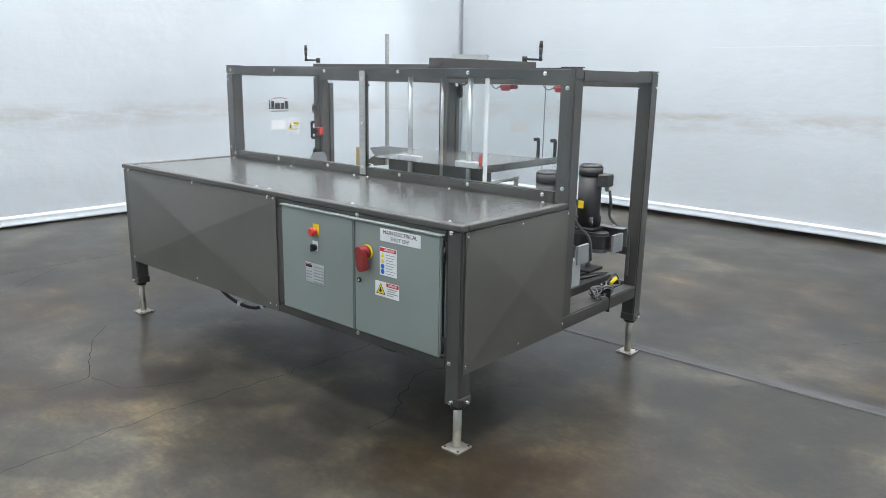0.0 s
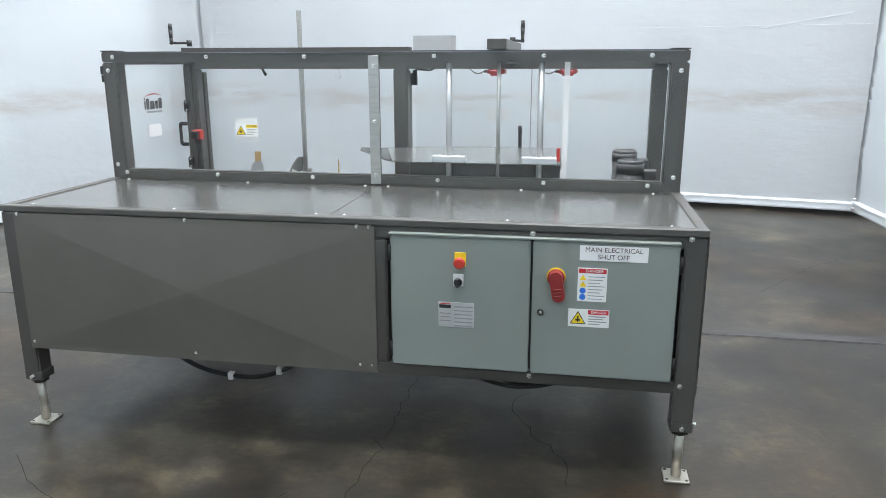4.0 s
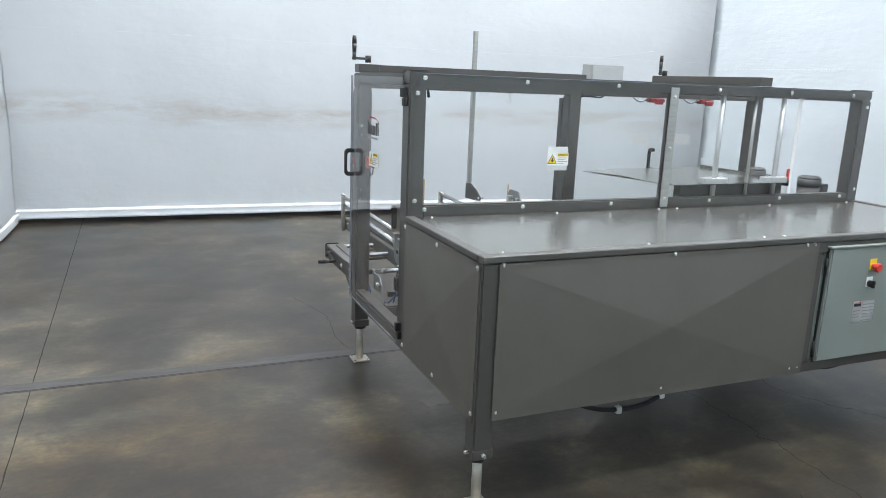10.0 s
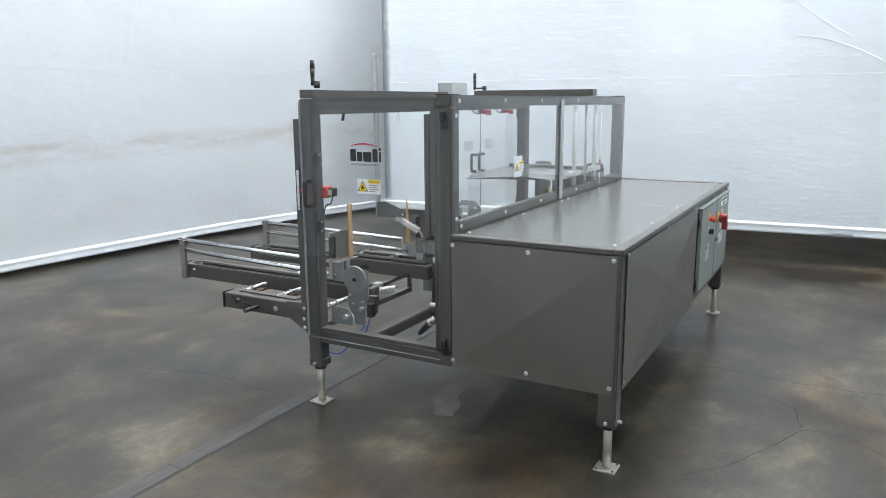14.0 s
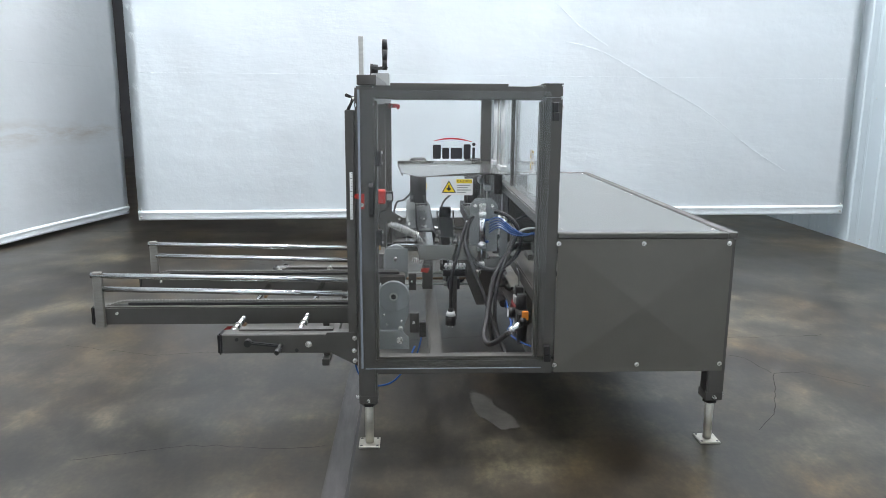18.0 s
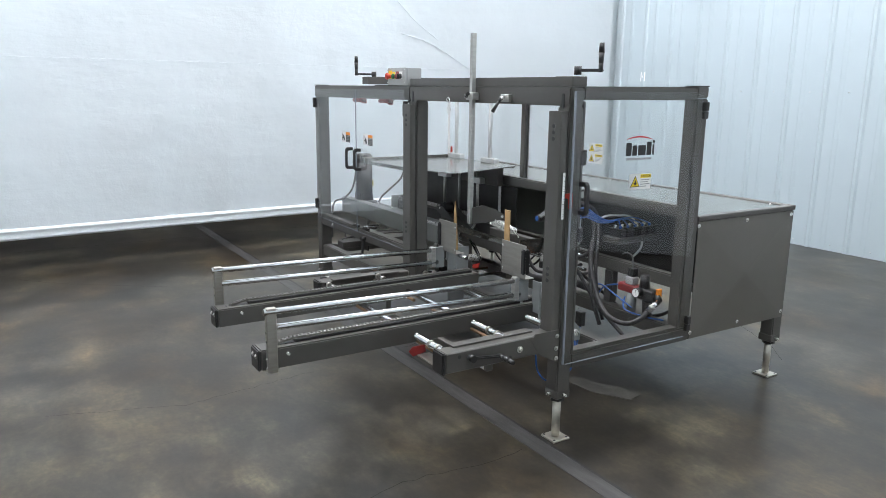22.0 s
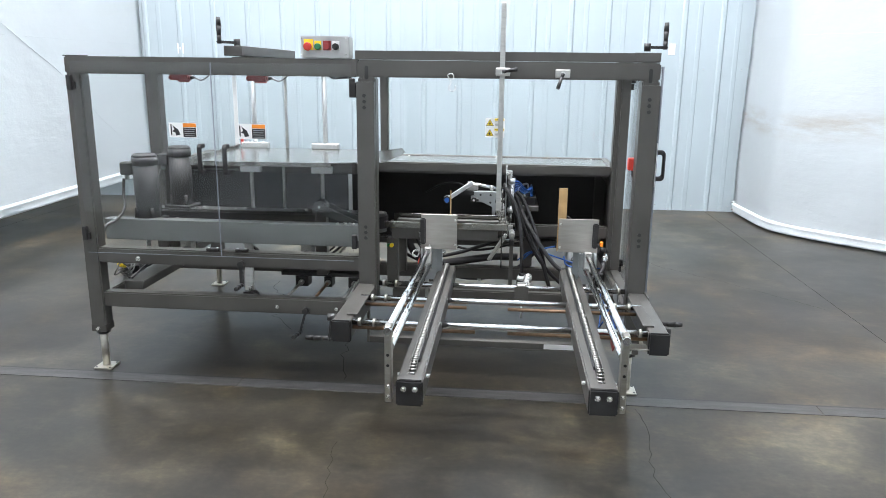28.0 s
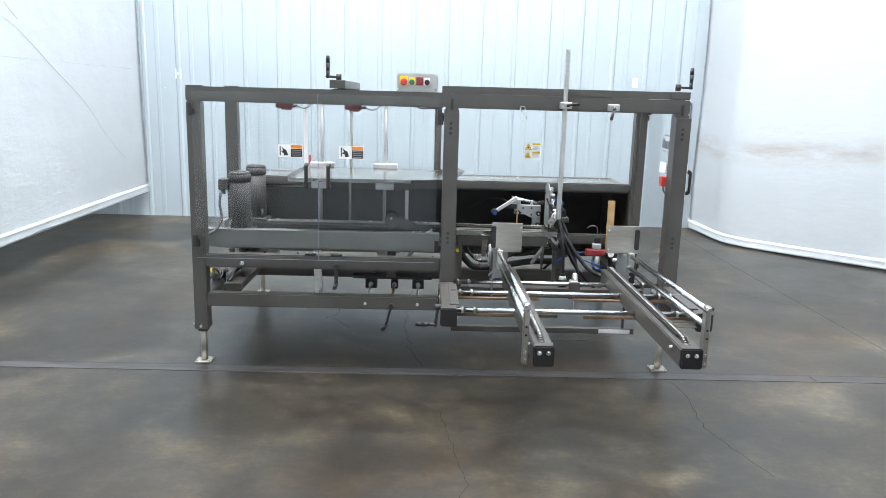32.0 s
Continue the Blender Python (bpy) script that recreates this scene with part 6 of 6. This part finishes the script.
for sz in (0.80, 0.91):
    part("air_port", rod((-3.903, 3.094, sz), (-3.903, 3.076, sz), 0.006, 8), M_BLUEHOSE, cylr)

# ---- valve bank inside the housing ----
bank = thing("valve_bank", (-4.0, 2.78, 0.74), "row of black air valves inside the dark housing", "valves")
part("manifold", box(-4.06, -3.94, 2.60, 2.90, 0.735, 0.765, bevel=0.003), M_PAINT, bank)
for k in range(5):
    vy = 2.63 + 0.055 * k
    valve = part("valve", box(-4.045, -3.960, vy - 0.022, vy + 0.022, 0.765, 0.812, bevel=0.003), M_BLACK, bank)
    part("port", rod((-4.02, vy, 0.812), (-4.02, vy, 0.826), 0.008, 8), M_BLUEHOSE, valve)
    part("port", rod((-3.98, vy, 0.812), (-3.98, vy, 0.826), 0.008, 8), M_ZINC, valve)

# ---- air preparation unit ----
air = thing("air_regulator", (-4.24, 2.95, 0.5), "red and black air regulator with a small gauge", "regulator")
part("body", box(-4.298, -4.168, 2.945, 2.995, 0.530, 0.572, bevel=0.005), M_SENSOR, air)
part("valve", box(-4.266, -4.214, 2.945, 2.992, 0.573, 0.612, bevel=0.004), M_BOXGREY, air)
part("solenoid", box(-4.262, -4.220, 2.950, 2.986, 0.613, 0.655, bevel=0.003), M_BLACK, air)
part("regulator_knob", rod((-4.325, 2.968, 0.573), (-4.325, 2.968, 0.640), 0.026, 16, 0.022), M_BLACK, air)
part("regulator_block", box(-4.405, -4.302, 2.940, 2.998, 0.515, 0.572, bevel=0.006), M_BLACK, air)
part("gauge", rod((-4.324, 2.998, 0.553), (-4.324, 3.028, 0.553), 0.024, 22), M_BLACK, air)
part("gauge_face", rod((-4.324, 3.028, 0.553), (-4.324, 3.0295, 0.553), 0.021, 22), M_WHITEP, air, "white round dial")
part("gauge_needle", box(-4.3255, -4.3225, 3.0295, 3.0302, 0.551, 0.568, bevel=0), M_INK, air)
part("filter_bowl", rod((-4.245, 2.967, 0.425), (-4.245, 2.967, 0.530), 0.022, 16, 0.027), M_GREYALU, air)
part("bowl", rod((-4.350, 2.967, 0.420), (-4.350, 2.967, 0.515), 0.022, 16, 0.027), M_BLACK, air)
part("orange_tag", box(-4.424, -4.407, 2.950, 2.978, 0.545, 0.585, bevel=0.002), M_ORANGE, air)
part("elbow", rod((-4.405, 2.965, 0.548), (-4.440, 2.985, 0.535), 0.016, 12), M_BLACK, air)
part("coupling", rod((-4.440, 2.985, 0.535), (-4.425, 3.045, 0.485), 0.0145, 14), M_CHROME, air, "bright steel hose coupling")
part("coupling_nut", rod((-4.432, 3.015, 0.510), (-4.429, 3.028, 0.499), 0.018, 6), M_ZINC, air)
part("lead", cable_mesh([(-4.24, 2.97, 0.655), (-4.235, 2.972, 0.715), (-4.20, 2.975, 0.728), (-4.17, 2.975, 0.715)], 0.004, 6), M_GREYHOSE, air)


def hose(name, pts, r, mat, label):
    ob = thing(name, pts[0], label, "hose" if "hose" in name else "cable", "machine cables")
    part("line", cable_mesh(pts, r, 8), mat, ob)
    return ob


hose("air_hose", [(-4.425, 3.045, 0.485), (-4.41, 3.085, 0.445), (-4.36, 3.12, 0.418), (-4.26, 3.13, 0.425), (-4.17, 3.11, 0.465), (-4.10, 3.09, 0.54), (-4.03, 3.06, 0.64), (-3.97, 3.00, 0.74), (-3.95, 2.93, 0.80)], 0.0125, M_RUBBER, "thick black air hose curving down and back")
hose("power_cable", [(-3.868, 3.15, 0.925), (-3.885, 3.178, 0.885), (-3.915, 3.195, 0.82), (-3.932, 3.180, 0.745), (-3.940, 3.135, 0.688), (-3.942, 3.060, 0.664), (-3.940, 2.985, 0.690), (-3.938, 2.930, 0.755), (-3.934, 2.922, 0.830), (-3.925, 2.955, 0.905), (-3.905, 3.010, 0.942), (-3.870, 3.045, 0.945)], 0.0105, M_RUBBER, "black power cable in a loop")
hose("power_cable", [(-3.880, 3.185, 0.900), (-3.925, 3.212, 0.825), (-3.950, 3.236, 0.74), (-3.962, 3.262, 0.64), (-3.968, 3.268, 0.54), (-3.970, 3.268, 0.470)], 0.0095, M_RUBBER, "black power cable hanging straight down to its plug")
plug = thing("power_plug", (-3.97, 3.268, 0.39), "black and white plug hanging on its cable", "plug")
part("shell", rod((-3.970, 3.268, 0.388), (-3.970, 3.268, 0.436), 0.0275, 18, 0.0255), M_BLACK, plug)
part("collar", rod((-3.970, 3.268, 0.436), (-3.970, 3.268, 0.458), 0.026, 18, 0.019), M_WHITEP, plug, "white plug collar")
part("cable_clamp", rod((-3.970, 3.268, 0.458), (-3.970, 3.268, 0.474), 0.015, 12), M_BLACK, plug)
for sy in (-0.009, 0.009):
    part("prong", box(-3.974, -3.966, 3.268 + sy - 0.001, 3.268 + sy + 0.001, 0.372, 0.388, bevel=0), M_ZINC, plug)
hose("hose_bundle", [(-3.90, 3.19, 0.86), (-3.945, 3.195, 0.78), (-3.985, 3.155, 0.67), (-4.05, 3.10, 0.53), (-4.14, 3.06, 0.41), (-4.257, 3.007, 0.295)], 0.0100, M_RUBBER, "black hoses drooping from the pusher")
hose("hose_bundle", [(-3.86, 2.97, 0.88), (-3.93, 2.96, 0.83), (-3.975, 3.00, 0.73), (-4.03, 3.06, 0.60), (-4.09, 3.09, 0.47), (-4.13, 3.07, 0.34)], 0.0105, M_RUBBER, "black hoses drooping from the pusher")
hose("hose_bundle", [(-3.85, 2.95, 0.87), (-3.95, 2.95, 0.84), (-4.01, 3.00, 0.73), (-4.06, 3.05, 0.60), (-4.10, 3.06, 0.46), (-4.12, 3.04, 0.36)], 0.0095, M_RUBBER, "black hoses drooping from the pusher")
for k in range(5):
    random.seed(90 + k)
    vy = 2.63 + 0.055 * (k % 5)
    hose("air_line", [(-3.905, 3.076, 0.91 - 0.016 * k), (-3.935, 3.03, 0.925 - 0.012 * k), (-3.975, 2.97 - 0.01 * random.random(), 0.880 - 0.008 * k), (-4.00 + 0.02 * random.random(), 2.90, 0.842 + 0.02 * random.random()), (-4.02, 0.5 * (2.90 + vy), 0.856 + 0.02 * random.random()), (-4.02, vy, 0.826)], 0.0035, M_BLUEHOSE, "thin blue air line")
M_CLEARTUBE = surface("milky_tube", (0.45, 0.46, 0.45), 0.3, 0.0, 0.06, 20)
hose("air_line", [(-3.93, 2.95, 0.835), (-3.95, 2.90, 0.872), (-3.98, 2.82, 0.878), (-4.0, 2.75, 0.862), (-4.01, 2.70, 0.79), (-4.02, 2.68, 0.70), (-4.0, 2.72, 0.64)], 0.006, M_CLEARTUBE, "milky plastic air line in a wide bow")
hose("air_line", [(-3.66, 2.93, 0.86), (-3.60, 2.86, 0.88), (-3.50, 2.78, 0.86), (-3.40, 2.72, 0.80)], 0.005, M_RUBBER, "thin dark line curving into the housing")
hose("air_line", [(-4.21, 2.98, 0.50), (-4.22, 3.0, 0.46), (-4.27, 3.02, 0.445), (-4.36, 2.98, 0.43), (-4.42, 2.92, 0.42)], 0.0042, M_BLUEHOSE, "thin blue air line")
hose("air_line", [(-3.95, 2.99, 0.47), (-4.04, 3.0, 0.53), (-4.16, 3.0, 0.50), (-4.28, 3.0, 0.46)], 0.0042, M_BLUEHOSE, "thin blue air line")
hose("air_line", [(-4.16, 2.96, 0.55), (-4.08, 2.96, 0.53), (-4.02, 2.95, 0.50), (-3.98, 2.94, 0.46)], 0.0042, M_BLUEHOSE, "thin blue air line")
hose("air_line", [(-4.36, 3.45, 0.41), (-4.42, 3.50, 0.32), (-4.43, 3.56, 0.262), (-4.41, 3.645, 0.246), (-4.405, 3.70, 0.30), (-4.41, 3.72, 0.38), (-4.425, 3.74, 0.43)], 0.0042, M_BLUEHOSE, "thin blue air line looping below the frame")
hose("energy_chain", [(-3.32, 3.0, 0.64), (-3.335, 3.0, 0.56), (-3.376, 3.0, 0.487), (-3.449, 3.0, 0.440), (-3.61, 3.0, 0.455), (-3.81, 3.0, 0.488), (-3.95, 3.0, 0.49)], 0.021, M_RUBBER, "thick black cable chain sagging between rails")

hose("cable_bundle", [(-3.36, 2.96, 0.62), (-3.40, 2.97, 0.53), (-3.48, 2.97, 0.475), (-3.62, 2.97, 0.50), (-3.78, 2.97, 0.555), (-3.88, 2.99, 0.60)], 0.010, M_RUBBER, "black cable bundle in a slack loop")
hose("cable_bundle", [(-3.44, 2.95, 0.60), (-3.56, 2.96, 0.545), (-3.70, 2.96, 0.515), (-3.84, 2.96, 0.535), (-3.97, 2.96, 0.575)], 0.007, M_RUBBER, "black cable bundle in a slack loop")

# ---- cables under the housing ----
def hung_cable(pts, r, ties, label):
    ob = thing("hanging_cable", pts[0], label, "cable", "cables under the housing")
    part("line", cable_mesh(pts, r, 8), M_RUBBER, ob)
    for x, y, z in ties:
        part("tie", box(x - 0.012, x + 0.012, y - 0.013, y + 0.013, z - 0.016, z + 0.016, bevel=0.002), M_WHITEP, ob, "white cable tag")
    return ob


hung_cable([(-4.08, 2.36, 0.37), (-3.97, 2.35, 0.262), (-3.85, 2.35, 0.198), (-3.69, 2.35, 0.172), (-3.55, 2.35, 0.186), (-3.40, 2.36, 0.250), (-3.26, 2.38, 0.318), (-3.16, 2.40, 0.37)], 0.0105, [(-3.715, 2.348, 0.174), (-3.49, 2.350, 0.213)], "black cable sagging below the housing with white tags")
hung_cable([(-2.80, 2.36, 0.37), (-2.68, 2.35, 0.275), (-2.54, 2.35, 0.226), (-2.42, 2.35, 0.222), (-2.30, 2.35, 0.258), (-2.16, 2.36, 0.37)], 0.0085, [], "black cable sagging below the cabinet")
hung_cable([(-2.76, 2.40, 0.37), (-2.62, 2.40, 0.262), (-2.47, 2.39, 0.214), (-2.34, 2.40, 0.240), (-2.20, 2.42, 0.37)], 0.0065, [], "thin black cable sagging below the cabinet")

rb = thing("roller_block", (-3.9, 3.25, 0.60), "row of small white guide wheels on a dark bracket", "rollers")
part("bracket", box(-3.925, -3.900, 3.190, 3.305, 0.625, 0.660, bevel=0.003), M_BLACK, rb)
for k in range(6):
    yk = 3.200 + 0.018 * k
    part("wheel", rod((-3.912, yk - 0.006, 0.676), (-3.912, yk + 0.006, 0.676), 0.015, 14), M_BOXGREY, rb)
part("axle", rod((-3.912, 3.19, 0.676), (-3.912, 3.30, 0.676), 0.005, 8), M_STEEL, rb)
part("stem", box(-3.922, -3.902, 3.235, 3.262, 0.40, 0.625, bevel=0.002), M_PAINT, rb)

# ---- pull spring between the cross shafts ----
ps = thing("pull_spring", (-3.98, 3.6, 0.5), "coil spring hooked to a small plate on the cross shaft", "spring")
part("spring", helix((-3.975, 3.632, 0.478), (-4.000, 3.488, 0.516), 0.0165, 15, 0.0030), M_ZINC, ps, "coil spring")
part("hook", cable_mesh([(-3.975, 3.632, 0.478), (-3.968, 3.645, 0.472), (-3.965, 3.660, 0.480), (-3.964, 3.670, 0.470)], 0.003, 6), M_ZINC, ps)
part("clamp", box(-3.985, -3.940, 3.618, 3.662, 0.484, 0.5235, bevel=0.004), M_STEEL, ps)
part("hanging_plate", box(-3.995, -3.930, 3.668, 3.672, 0.420, 0.515, bevel=0.001), M_PAINT, ps)
part("pin", rod((-3.965, 3.670, 0.36), (-3.965, 3.670, 0.42), 0.004, 8), M_STEEL, ps)

# ---- spoked cart far behind the curtains ----
cart = thing("hand_cart", (10.6, 8.9, 0), "dark hand cart with spoked wheels standing in the unlit hall", "cart")
def cart_wheel(cx, cy):
    w = part("wheel", sweep(bmesh.new(), [(cx + 0.06 * math.sin(a), cy + 0.30 * math.cos(a), 0.318 + 0.30 * math.sin(a)) for a in (2 * math.pi * k / 24 for k in range(25))], 0.018, 6, 1), M_RUBBER, cart, "thin dark spoked wheel")
    for k in range(10):
        a = 2 * math.pi * k / 10
        part("spoke", rod((cx, cy, 0.318), (cx + 0.06 * math.sin(a), cy + 0.295 * math.cos(a), 0.318 + 0.295 * math.sin(a)), 0.007, 6), M_STEEL, w)
    part("hub", rod((cx - 0.05, cy, 0.318), (cx + 0.05, cy, 0.318), 0.045, 12), M_BLACK, w)
for wy in (8.5, 9.3):
    cart_wheel(10.4, wy)
part("bed", box(10.46, 11.2, 8.2, 9.6, 0.46, 0.56, bevel=0.01), M_DARK, cart)
part("side_rail", box(10.46, 10.5, 8.2, 9.6, 0.80, 0.86, bevel=0.01), M_DARK, cart)
for wy in (8.25, 8.9, 9.55):
    part("stake", box(10.465, 10.495, wy - 0.02, wy + 0.02, 0.56, 0.80, bevel=0.004), M_DARK, cart)
part("axle", rod((10.4, 8.5, 0.318), (10.4, 9.3, 0.318), 0.02, 8), M_DARK, cart)
for wy in (8.7, 9.1):
    part("axle_bracket", box(10.38, 10.60, wy - 0.02, wy + 0.02, 0.30, 0.46, bevel=0.004), M_DARK, cart)
